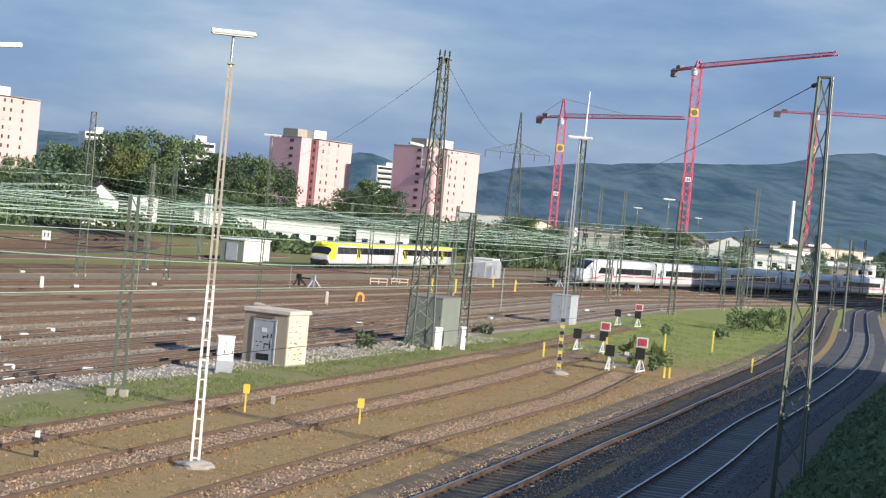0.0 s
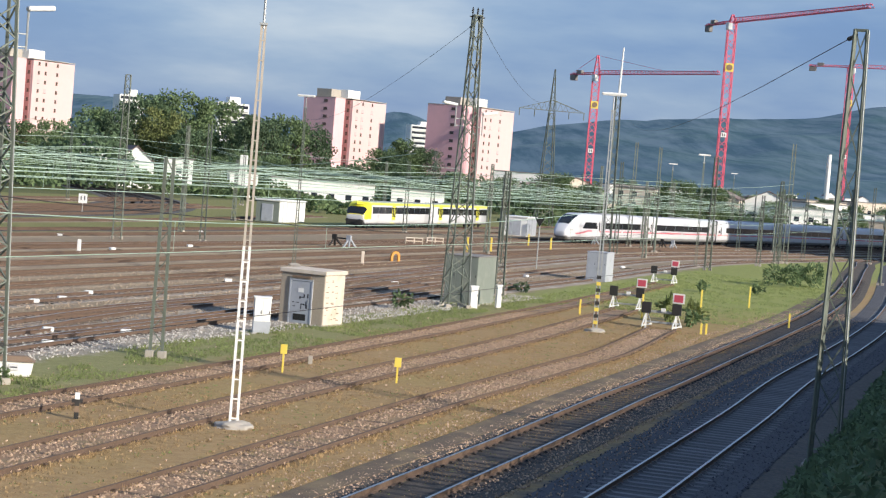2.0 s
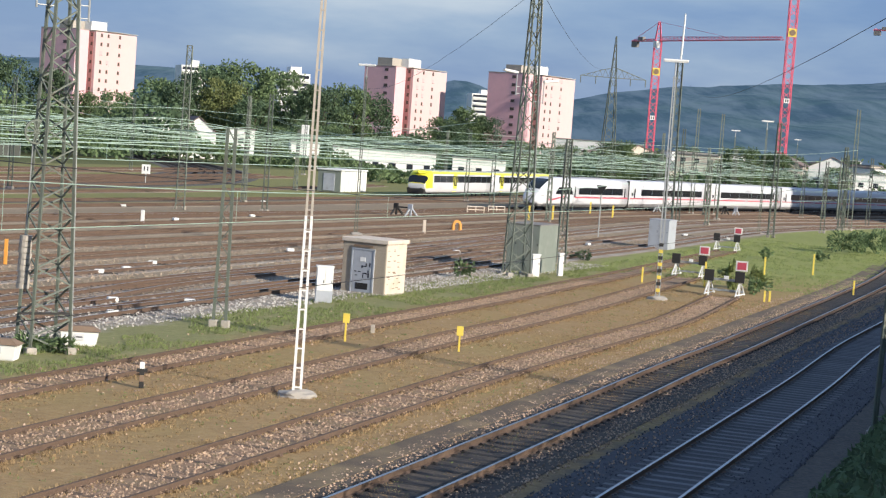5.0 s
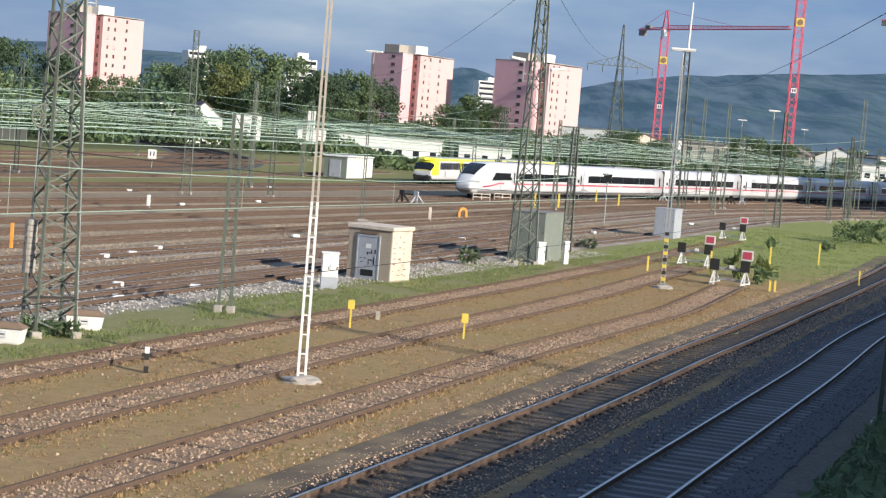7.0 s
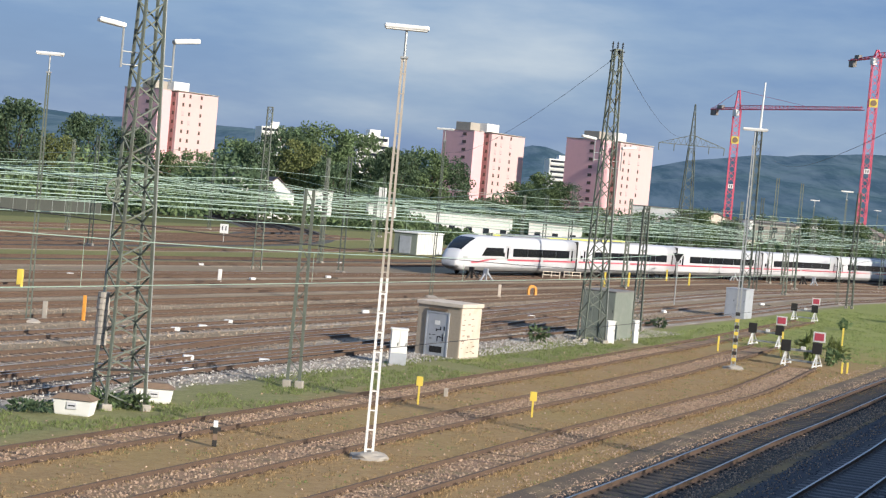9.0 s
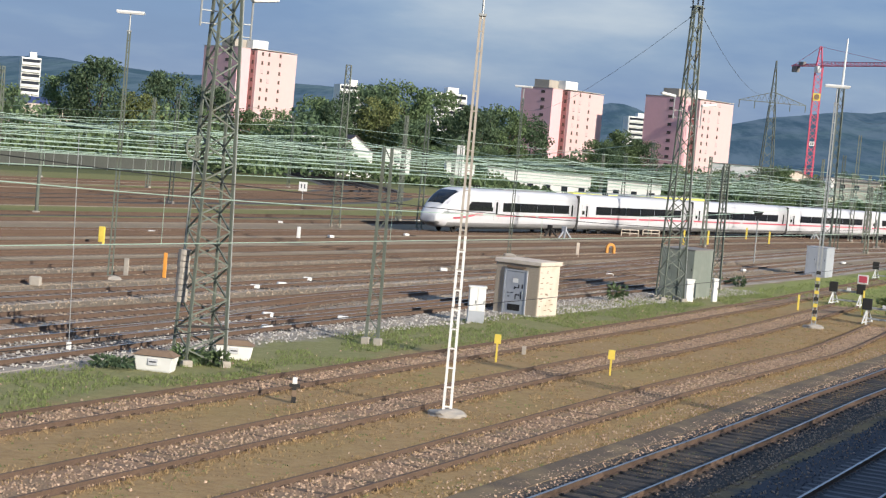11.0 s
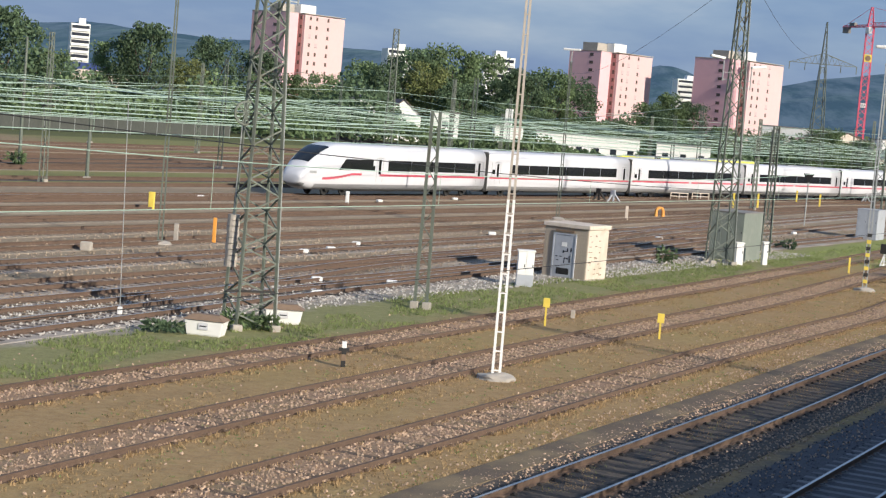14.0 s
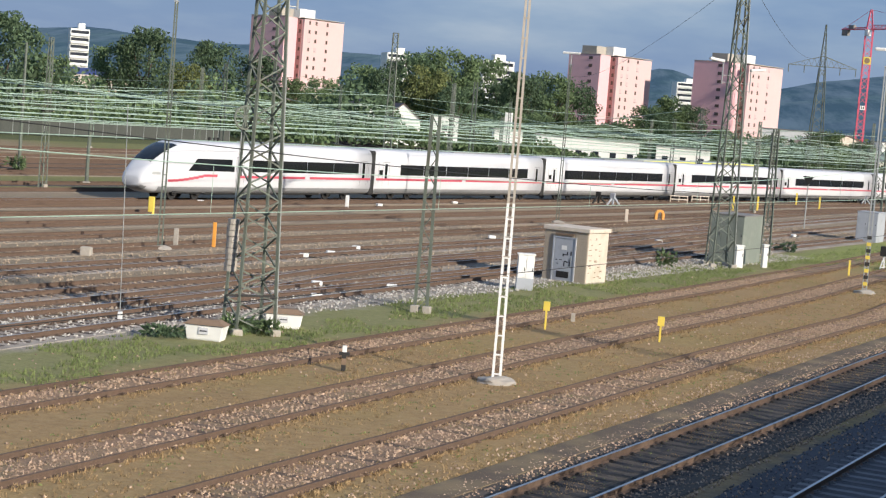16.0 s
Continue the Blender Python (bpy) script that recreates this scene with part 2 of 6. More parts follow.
def strip(bm, way, s0, s1, o0, o1, z, step=2.0, skirt=0.0):
    """A flat band along a way between two offsets, with sloping sides."""
    n = max(2, int((s1 - s0) / step))
    prof = [(o0 - skirt, z - 0.25), (o0, z), (o1, z), (o1 + skirt, z - 0.25)] if skirt else [(o0, z), (o1, z)]
    last = None
    for k in range(n + 1):
        row = []
        for o, zz in prof:
            q, _ = way.at(s0 + (s1 - s0) * k / n, o)
            row.append(bm.verts.new((q.x, q.y, zz)))
        if last:
            for a in range(len(prof) - 1):
                bm.faces.new((last[a], row[a], row[a + 1], last[a + 1]))
        last = row
    bmesh.ops.recalc_face_normals(bm, faces=bm.faces)
    for fc in bm.faces:
        if fc.normal.z < 0:
            fc.normal_flip()


def sweep(bm, way, s0, s1, prof, step=2.0):
    """A closed profile of (offset, height) carried along a way."""
    n = max(2, int((s1 - s0) / step))
    last = None
    for k in range(n + 1):
        row = []
        for o, zz in prof:
            q, _ = way.at(s0 + (s1 - s0) * k / n, o)
            row.append(bm.verts.new((q.x, q.y, zz)))
        if last:
            for a in range(len(prof)):
                b = (a + 1) % len(prof)
                bm.faces.new((last[a], last[b], row[b], row[a]))
        last = row
    bmesh.ops.recalc_face_normals(bm, faces=bm.faces)


# ---- the plan: tracks run along U, counted across by V ----
U, V = Vector((0.49, 1.1794)), Vector((-0.872, 0.6627))
DET = U.x * V.y - U.y * V.x
GZ = -0.19      # ground; rail heads lie at 0


def uv(u, v):
    q = U * u + V * v
    return (q.x, q.y)


def ground_material():
    m = bpy.data.materials.new("yard_ground")
    m.use_nodes = True
    n, l = m.node_tree.nodes, m.node_tree.links
    b = n["Principled BSDF"]
    b.inputs["Roughness"].default_value = 0.95
    b.inputs["Specular IOR Level"].default_value = 0.15
    co = n.new("ShaderNodeTexCoord")

    def noise_at(scale, detail=5):
        k = n.new("ShaderNodeTexNoise")
        k.inputs["Scale"].default_value, k.inputs["Detail"].default_value = scale, detail
        l.new(co.outputs["Object"], k.inputs["Vector"])
        return k.outputs["Fac"]

    def math_(op, a, c):
        k = n.new("ShaderNodeMath")
        k.operation = op
        for i, w in enumerate((a, c)):
            if isinstance(w, (int, float)):
                k.inputs[i].default_value = w
            else:
                l.new(w, k.inputs[i])
        return k.outputs[0]

    def dot(vec):
        k = n.new("ShaderNodeVectorMath")
        k.operation = "DOT_PRODUCT"
        l.new(co.outputs["Object"], k.inputs[0])
        k.inputs[1].default_value = vec
        return k.outputs["Value"]

    def mixc(fac, a, c):
        k = n.new("ShaderNodeMix")
        k.data_type = "RGBA"
        for s, w in (("Factor", fac), ("A", a), ("B", c)):
            if isinstance(w, tuple):
                k.inputs[s].default_value = rgb(w)
            else:
                l.new(w, k.inputs[s])
        return k.outputs["Result"]

    def step(val, lo, hi):
        k = n.new("ShaderNodeMapRange")
        k.inputs["From Min"].default_value, k.inputs["From Max"].default_value = lo, hi
        l.new(val, k.inputs["Value"])
        return k.outputs[0]

    uu, vv = dot((V.y / DET, -V.x / DET, 0)), dot((-U.y / DET, U.x / DET, 0))
    bend = math_("MULTIPLY", math_("SUBTRACT", uu, 50.0), 0.055)
    vv = math_("SUBTRACT", vv, math_("MINIMUM", bend, 6.0))
    wob = math_("MULTIPLY", math_("SUBTRACT", noise_at(0.5, 6), 0.5), 3.0)
    vw = math_("ADD", vv, wob)
    fine, mid, big = noise_at(9.0, 4), noise_at(1.3, 5), noise_at(0.12, 4)
    grass = mixc(mid, (0.20, 0.205, 0.08), (0.28, 0.29, 0.115))
    dry = mixc(mid, (0.29, 0.18, 0.08), (0.45, 0.30, 0.14))
    dry = mixc(step(big, 0.5, 0.7), dry, (0.35, 0.25, 0.095))
    dry = mixc(step(mid, 0.62, 0.78), dry, (0.27, 0.22, 0.08))
    yard = mixc(mid, (0.23, 0.175, 0.12), (0.38, 0.305, 0.215))
    # Dark grey strip: the bank's shadow is put into the ground colour.
    grey = mixc(mid, (0.055, 0.055, 0.063), (0.10, 0.10, 0.11))
    far = mixc(mid, (0.20, 0.15, 0.09), (0.40, 0.29, 0.17))
    c = mixc(step(vw, 7.0, 7.6), mixc(mid, (0.03, 0.05, 0.012), (0.06, 0.085, 0.02)), grey)
    # Farther along, past the painted shade, the gravel keeps its pale sunlit tone.
    c = mixc(step(math_("ADD", uu, wob), 84.0, 96.0), c, mixc(fine, (0.22, 0.17, 0.14), (0.38, 0.31, 0.26)))
    c = mixc(step(vw, 12.6, 13.4), c, dry)
    c = mixc(step(vw, 28.3, 30.0), c, grass)
    c = mixc(step(vw, 33.0, 33.8), c, yard)
    pale = math_("MULTIPLY", math_("MULTIPLY", step(vw, 32.6, 33.6), math_("SUBTRACT", 1.0, step(vw, 38.5, 40.0))), math_("SUBTRACT", 1.0, step(uu, 48.0, 66.0)))
    c = mixc(pale, c, mixc(fine, (0.24, 0.215, 0.185), (0.46, 0.42, 0.37)))
    c = mixc(step(vw, 78.5, 80.0), c, mixc(mid, (0.16, 0.19, 0.05), (0.26, 0.25, 0.09)))
    c = mixc(math_("MULTIPLY", step(vw, 98.0, 100.0), math_("SUBTRACT", 1.0, step(uu, 92.0, 104.0))), c, far)
    c = mixc(step(vw, 140.0, 143.0), c, mixc(mid, (0.05, 0.08, 0.02), (0.10, 0.13, 0.035)))
    isl = math_("MULTIPLY", step(math_("ADD", uu, math_("MULTIPLY", wob, 4.0)), 72.0, 92.0),
                math_("MULTIPLY", step(vw, 15.5, 17.0), math_("SUBTRACT", 1.0, step(vw, 32.6, 33.6))))
    c = mixc(isl, c, mixc(mid, (0.21, 0.26, 0.065), (0.33, 0.37, 0.10)))
    c = mixc(math_("MULTIPLY", fine, 0.5), c, mixc(fine, (0.13, 0.10, 0.06), (0.42, 0.34, 0.23)))
    tuft = noise_at(4.0, 6)
    hs = n.new("ShaderNodeHueSaturation")
    l.new(math_("ADD", 0.45, math_("MULTIPLY", math_("ADD", tuft, noise_at(22.0, 2)), 0.55)), hs.inputs["Value"])
    l.new(c, hs.inputs["Color"])
    l.new(hs.outputs[0], b.inputs["Base Color"])
    bp = n.new("ShaderNodeBump")
    bp.inputs["Strength"].default_value, bp.inputs["Distance"].default_value = 0.8, 0.05
    l.new(fine, bp.inputs["Height"])
    l.new(bp.outputs[0], b.inputs["Normal"])
    return m


def build_ground():
    bm = bmesh.new()
    xs = [-4500, -1500, -600] + list(range(-300, 301, 25)) + [600, 1500, 4500]
    ys = [-4500, -1000, -300, -100] + list(range(0, 601, 25)) + [900, 1500, 2500, 4700]
    grid = [[bm.verts.new((x, y, GZ)) for x in xs] for y in ys]
    for j in range(len(ys) - 1):
        for i in range(len(xs) - 1):
            bm.faces.new((grid[j][i], grid[j][i + 1], grid[j + 1][i + 1], grid[j + 1][i]))
    g = part("ground", bm, ground_material())
    tagged(g, "brown railway yard ground with grass strips", "ground", kind="structure")


build_ground()

# ---- tracks ----
WAY_A = Way([(-25, 10), (-19.4, 24.5), (-13.8, 39.4), (-8.3, 54.0), (-2.9, 68.7), (3.7, 86.9), (7.2, 97.2), (11.3, 109.0), (24.2, 148.5)])
WAY_B = Way([(-19, 10), (-15, 21.5), (-11.2, 32.7), (-8.75, 39.9), (-4.8, 51.2), (0.2, 65.2), (3.3, 73.4), (7.7, 85.9), (11.6, 98.0), (16.0, 112)])
WAY_C = Way([(-15.2, 9.5), (-11.2, 20.5), (-7.4, 31.2), (-3.7, 41.3), (-1.6, 47.2), (2.9, 59.7), (5.2, 65.6), (8.0, 72.9), (11.2, 81.4), (16.0, 97.5)])
WAY_D = Way([(-10.4, 10.8), (-5.2, 24), (-0.2, 37.3), (1.4, 41.6), (5.0, 51.3), (8.9, 62.2), (11.9, 70.1), (17.1, 84.3), (24.6, 104.8), (30.5, 121.4), (39.1, 148), (48.3, 179.1), (63.3, 230.7), (76, 270), (112, 345), (171, 460)])
WAY_E = Way([(-5.0, 10.8), (-0.2, 24), (4.3, 36.4), (7.2, 44.3), (9.8, 51.4), (13.3, 61.0), (17.9, 74.1), (24.5, 91.3), (31.1, 109.2), (38.3, 130.2), (48.1, 161.8), (66, 223), (77, 258), (96, 305), (120, 349), (177, 458)])


def track(way, s0, s1, label, sleeper_mat, bed_mat, shiny=False, pieces=True, bed=True, gap=0.65, bed_w=1.55, sink=0.0, lift=0.0):
    t = thing("railway_track", Matrix.Identity(4), label, "railway track", "tracks of the yard")
    if bed:
        bm = bmesh.new()
        strip(bm, way, s0, s1, -bed_w, bed_w, GZ + 0.025 + lift, 2.0, 0.3)
        part("ballast_bed", bm, bed_mat, t)
    if sink:
        bm = bmesh.new()
        strip(bm, way, s0, s1, -0.70, 0.70, GZ + 0.022, 2.0, 0.0)
        part("ballast_bed", bm, bed_mat, t)
    drop = 0.045 if sink else 0.0
    for o in (-0.752, 0.752):
        bm = bmesh.new()
        w = 0.036
        sweep(bm, way, s0, s1, [(o - 0.07, -0.175), (o + 0.07, -0.175), (o + 0.07, -0.155), (o + 0.018, -0.125), (o + 0.014, -0.045), (o + w, -0.035), (o + w, 0), (o - w, 0), (o - w, -0.035), (o - 0.014, -0.045), (o - 0.018, -0.125), (o - 0.07, -0.155)])
        rail = part("rail", bm, M_RUST, t)
        rail.location.z = -drop
        if shiny:
            rail.data.materials.append(M_SHINE)
            for p in rail.data.polygons:
                if p.normal.z > 0.9 and p.center.z > -0.01:
                    p.material_index = 1
    n = int((s1 - s0) / gap)
    if pieces:
        me = None
        for k in range(min(n, 290)):
            q, d = way.at(s0 + gap * (k + 0.5))
            m = Matrix.Translation((q.x, q.y, -0.225 + (lift + 0.012 if lift else 0) - sink * random.uniform(-0.1, 1.0))) @ Matrix.Rotation(math.atan2(d.y, d.x) + random.uniform(-0.02, 0.02), 4, "Z")
            if me is None:
                bm = bmesh.new()
                box(bm, (0, 0, 0), (0.25, 1.66 if sink else 2.5, 0.13), bevel=0.015)
                for o in (-0.752, 0.752):
                    box(bm, (0, o, 0.072), (0.14, 0.34, 0.02))
                    for e in (-0.11, 0.11):
                        box(bm, (0, o + e, 0.09), (0.07, 0.05, 0.04))
                me = bpy.data.meshes.new("sleeper")
                bm.to_mesh(me)
                bm.free()
                me.materials.append(sleeper_mat)
            shared("sleeper", me, t, m)
    else:
        vs, fs = [], []
        for k in range(n):
            q, d = way.at(s0 + gap * (k + 0.5))
            e = Vector((-d.y, d.x))
            b0 = len(vs)
            for zz in (-0.24, -0.158):
                for a, c in ((-1, -1), (1, -1), (1, 1), (-1, 1)):
                    w = q + d * 0.12 * a + e * 1.25 * c
                    vs.append((w.x, w.y, zz))
            fs += [(b0 + 4, b0 + 5, b0 + 6, b0 + 7), (b0, b0 + 1, b0 + 5, b0 + 4), (b0 + 1, b0 + 2, b0 + 6, b0 + 5), (b0 + 2, b0 + 3, b0 + 7, b0 + 6), (b0 + 3, b0, b0 + 4, b0 + 7)]
        me = bpy.data.meshes.new("timber_bed")
        me.from_pydata(vs, [], fs)
        me.materials.append(M_SLEEPER_YARD if sleeper_mat == M_SLEEPER else sleeper_mat)
        ob = new("timber_bed", me)
        ob.parent = t
        ob["kind"] = "stuff"
    return t


SIDING = "rusty siding track on brown wooden sleepers in dry grass"
track(WAY_A, 0, WAY_A.length, SIDING, M_SLEEPER, M_BED, bed=False, sink=0.022)
track(WAY_B, 0, WAY_B.length, SIDING, M_SLEEPER, M_BED, bed=False, sink=0.022)
track(WAY_C, 0, WAY_C.length, SIDING, M_SLEEPER, M_BED, bed=False, sink=0.022)
track(WAY_D, 0, WAY_D.length, "main line track on dark oiled sleepers and pale ballast", M_SLEEPER_DARK, M_BED_MAIN, True, bed_w=1.75)
track(WAY_E, 0, WAY_E.length, "main line track with shiny rails on concrete sleepers", M_SLEEPER_CONC, M_BED_SHADED, True, bed_w=2.2, gap=0.62, lift=0.006)

WAY_ICE = Way([(-99.5, -37.5), (-59.6, 54.2), (-35.7, 109.2), (-27.6, 127.5), (-19.5, 145.8), (-6.9, 173.0), (6.3, 200.0), (20.2, 226.6), (35.0, 252.8), (50.5, 278.5), (66.8, 303.8), (83.8, 328.5), (101.3, 352.9), (137.2, 401.0), (198, 474), (290, 580)])
YARD = "rusty brown yard track on oily ballast"
for v in (35.8, 40.4, 45.0, 49.6, 54.2, 58.8, 63.4, 68.0, 77.6):
    bendv = 0.03 if v < 50 else 0.01
    w = Way([uv(-60, v - 1.0), uv(0, v - 0.6), uv(50, v), uv(100, v + 60 * bendv), uv(150, v + 1.5 * bendv * 100), uv(200, v - 2), uv(260, v - 14), uv(340, v - 40)], 2.0)
    if v == 35.8:
        w = Way([uv(-60, 26.4), uv(-20, 29.4), uv(5, 31.4), uv(21, 33.2), uv(38, 35.1), uv(60, 36.4), uv(100, 37.6), uv(150, 40), uv(200, 34), uv(260, 22), uv(340, -4)], 2.0)
    track(w, 0, w.length, YARD, M_SLEEPER_NEAR if v < 46 else M_SLEEPER, M_BED_NEAR if v < 46 else M_BED_YARD, v in (35.8, 45.0), v < 46, gap=0.6)
track(WAY_ICE, 0, WAY_ICE.length, "yard through track on dark ballast", M_SLEEPER_DARK, M_BED_YARD, True, False)
WAY_Y = Way([uv(-60, 84), uv(20, 82.2), (-24.5, 172), (-4.9, 222), (5.0, 249.5), (15, 276.5), (40, 345), (80, 433), (150, 554)])
track(WAY_Y, 0, WAY_Y.length, "rusty yard track on dark ballast", M_SLEEPER_DARK, M_BED_DARK, False, False)
for v in (92.5, 109, 114, 122, 127):
    w = Way([uv(-80, v + 2), uv(0, v), uv(60, v - 1), uv(110, v + 2), uv(170, v + 14)], 2.0)
    track(w, 0, w.length, YARD, M_SLEEPER, M_BED_YARD, False, False)
for o in (0, -4.6, -9.2):
    w = Way([(-64 + o, 92), (-48 + o, 148), (-37 + o, 190), (-30.5 + o, 222), (-29 + o, 250), (-33 + o, 285), (-45 + o, 330), (-66 + o, 385), (-100 + o, 460)], 2.0)
    track(w, 0, w.length, "curved track bending away on a dark ballast bank", M_SLEEPER_DARK, M_BED_DARK, False, False, bed=True, bed_w=2.6)
for pts in ([uv(30, 36), uv(50, 36.6), uv(66, 38.6), uv(80, 40.6)], [uv(48, 40.6), uv(64, 41.6), uv(82, 44.2), uv(96, 45.6)], [uv(16, 36), uv(34, 37.4), uv(46, 39.8), uv(56, 40.4)], [uv(70, 45), uv(90, 47), uv(110, 50)]):
    w = Way(pts)
    track(w, 0, w.length, "turnout track crossing between yard tracks", M_SLEEPER, M_BED_YARD, True, False, bed=False)

bm = bmesh.new()
strip(bm, WAY_D, 6, 140, 1.55, 2.35, GZ + 0.045, 2.0, 0.06)
tagged(part("walkway", bm, M_PATH), "narrow grey asphalt walkway beside the main track", "path", kind="structure")


# ---- trains ----
class Hull:
    """The outer skin of a rail car: x along from its front end, y across, z up from the rail head."""

    def __init__(self, length, hw, top, bottom, nose=0.0, tip_z=1.1, expo=5.0, tip_w=0.45):
        self.length, self.hw, self.top, self.bottom, self.nose, self.tip_z, self.expo, self.tip_w = length, hw, top, bottom, nose, tip_z, expo, tip_w

    def dims(self, x):
        if self.nose and x < self.nose:
            t = max(x, 0.0) / self.nose
            rise = math.sin(t * math.pi / 2) ** 0.72
            wide = (1 - (1 - t) ** 2.6) ** 0.5
            top = self.tip_z + 0.25 + (self.top - self.tip_z - 0.25) * rise
            low = self.bottom + (self.tip_z - 0.35 - self.bottom) * (1 - min(1, t * 3.2)) ** 2
            return self.hw * (self.tip_w + (1 - self.tip_w) * wide), top, low, self.expo - 2.2 * (1 - t)
        return self.hw, self.top, self.bottom, self.expo

    def side(self, x, z):
        hw, top, low, n = self.dims(x)
        k = abs((z - (top + low) / 2) / ((top - low) / 2))
        return hw * max(0.0, 1 - min(k, 1) ** n) ** (1 / n)

    def ring(self, x, seg=36):
        hw, top, low, n = self.dims(x)
        out = []
        for k in range(seg):
            a = 2 * math.pi * k / seg
            c, s = math.cos(a), math.sin(a)
            out.append((x, math.copysign(abs(c) ** (2 / n), c) * hw, (top + low) / 2 + math.copysign(abs(s) ** (2 / n), s) * (top - low) / 2))
        return out

    def skin(self, x0, x1, fine=40):
        bm = bmesh.new()
        xs = []
        if self.nose and x0 < self.nose:
            xs = [self.nose * (k / fine) ** 1.6 for k in range(fine)]
            xs = [x for x in xs if x >= x0]
        xs += [max(x0, self.nose) + (x1 - max(x0, self.nose)) * k / 8 for k in range(9)]
        rows = [[bm.verts.new(p) for p in self.ring(x)] for x in xs]
        for a, b in zip(rows, rows[1:]):
            for k in range(len(a)):
                bm.faces.new((a[k], a[(k + 1) % len(a)], b[(k + 1) % len(a)], b[k]))
        bm.faces.new(rows[0][::-1])
        bm.faces.new(rows[-1])
        bmesh.ops.recalc_face_normals(bm, faces=bm.faces)
        return bm

    def patch(self, bm, x0, x1, z0, z1, sgn, off=0.012, lean0=0.0, lean1=0.0, nx=None, nz=4):
        """A panel on the side, following the skin; lean: how far the lower end of each edge lies further along."""
        nx = nx or max(1, int((x1 - x0) / 0.8))
        rows = []
        for i in range(nx + 1):
            row = []
            for j in range(nz + 1):
                z = z0 + (z1 - z0) * j / nz
                f = i / nx
                x = x0 + (x1 - x0) * f + (1 - j / nz) * (lean0 * (1 - f) + lean1 * f)
                row.append(bm.verts.new((x, sgn * (self.side(x, z) + off), z)))
            rows.append(row)
        for a, b in zip(rows, rows[1:]):
            for j in range(nz):
                bm.faces.new((a[j], b[j], b[j + 1], a[j + 1]) if sgn < 0 else (a[j], a[j + 1], b[j + 1], b[j]))

    def hood(self, bm, x0, x1, a0, a1, off=0.015, nx=10, na=10):
        """A panel over the top of the nose between two angles."""
        rows = []
        for i in range(nx + 1):
            x = x0 + (x1 - x0) * i / nx
            hw, top, low, n = self.dims(x)
            row = []
            for j in range(na + 1):
                a = radians(a0 + (a1 - a0) * j / na)
                c, s = math.cos(a), math.sin(a)
                row.append(bm.verts.new((x - off, math.copysign(abs(c) ** (2 / n), c) * (hw + off), (top + low) / 2 + math.copysign(abs(s) ** (2 / n), s) * ((top - low) / 2 + off))))
            rows.append(row)
        for a, b in zip(rows, rows[1:]):
            for j in range(na):
                bm.faces.new((a[j], a[j + 1], b[j + 1], b[j]))


def bogie(parent, x, name="bogie"):
    bm = bmesh.new()
    box(bm, (x, 0, 0.55), (3.2, 2.3, 0.22), bevel=0.05)
    for sx in (-1.25, 1.25):
        for sy in (-0.95, 0.95):
            box(bm, (x + sx, sy, 0.5), (0.42, 0.25, 0.34), bevel=0.04)
    b = part(name, bm, M_BLACK, parent)
    for sx in (-1.25, 1.25):
        for sy in (-0.75, 0.75):
            bm = bmesh.new()
            rod(bm, (x + sx, sy - 0.06, 0.46), (x + sx, sy + 0.06, 0.46), 0.46, 20)
            part("wheel", bm, M_BLACK, b)


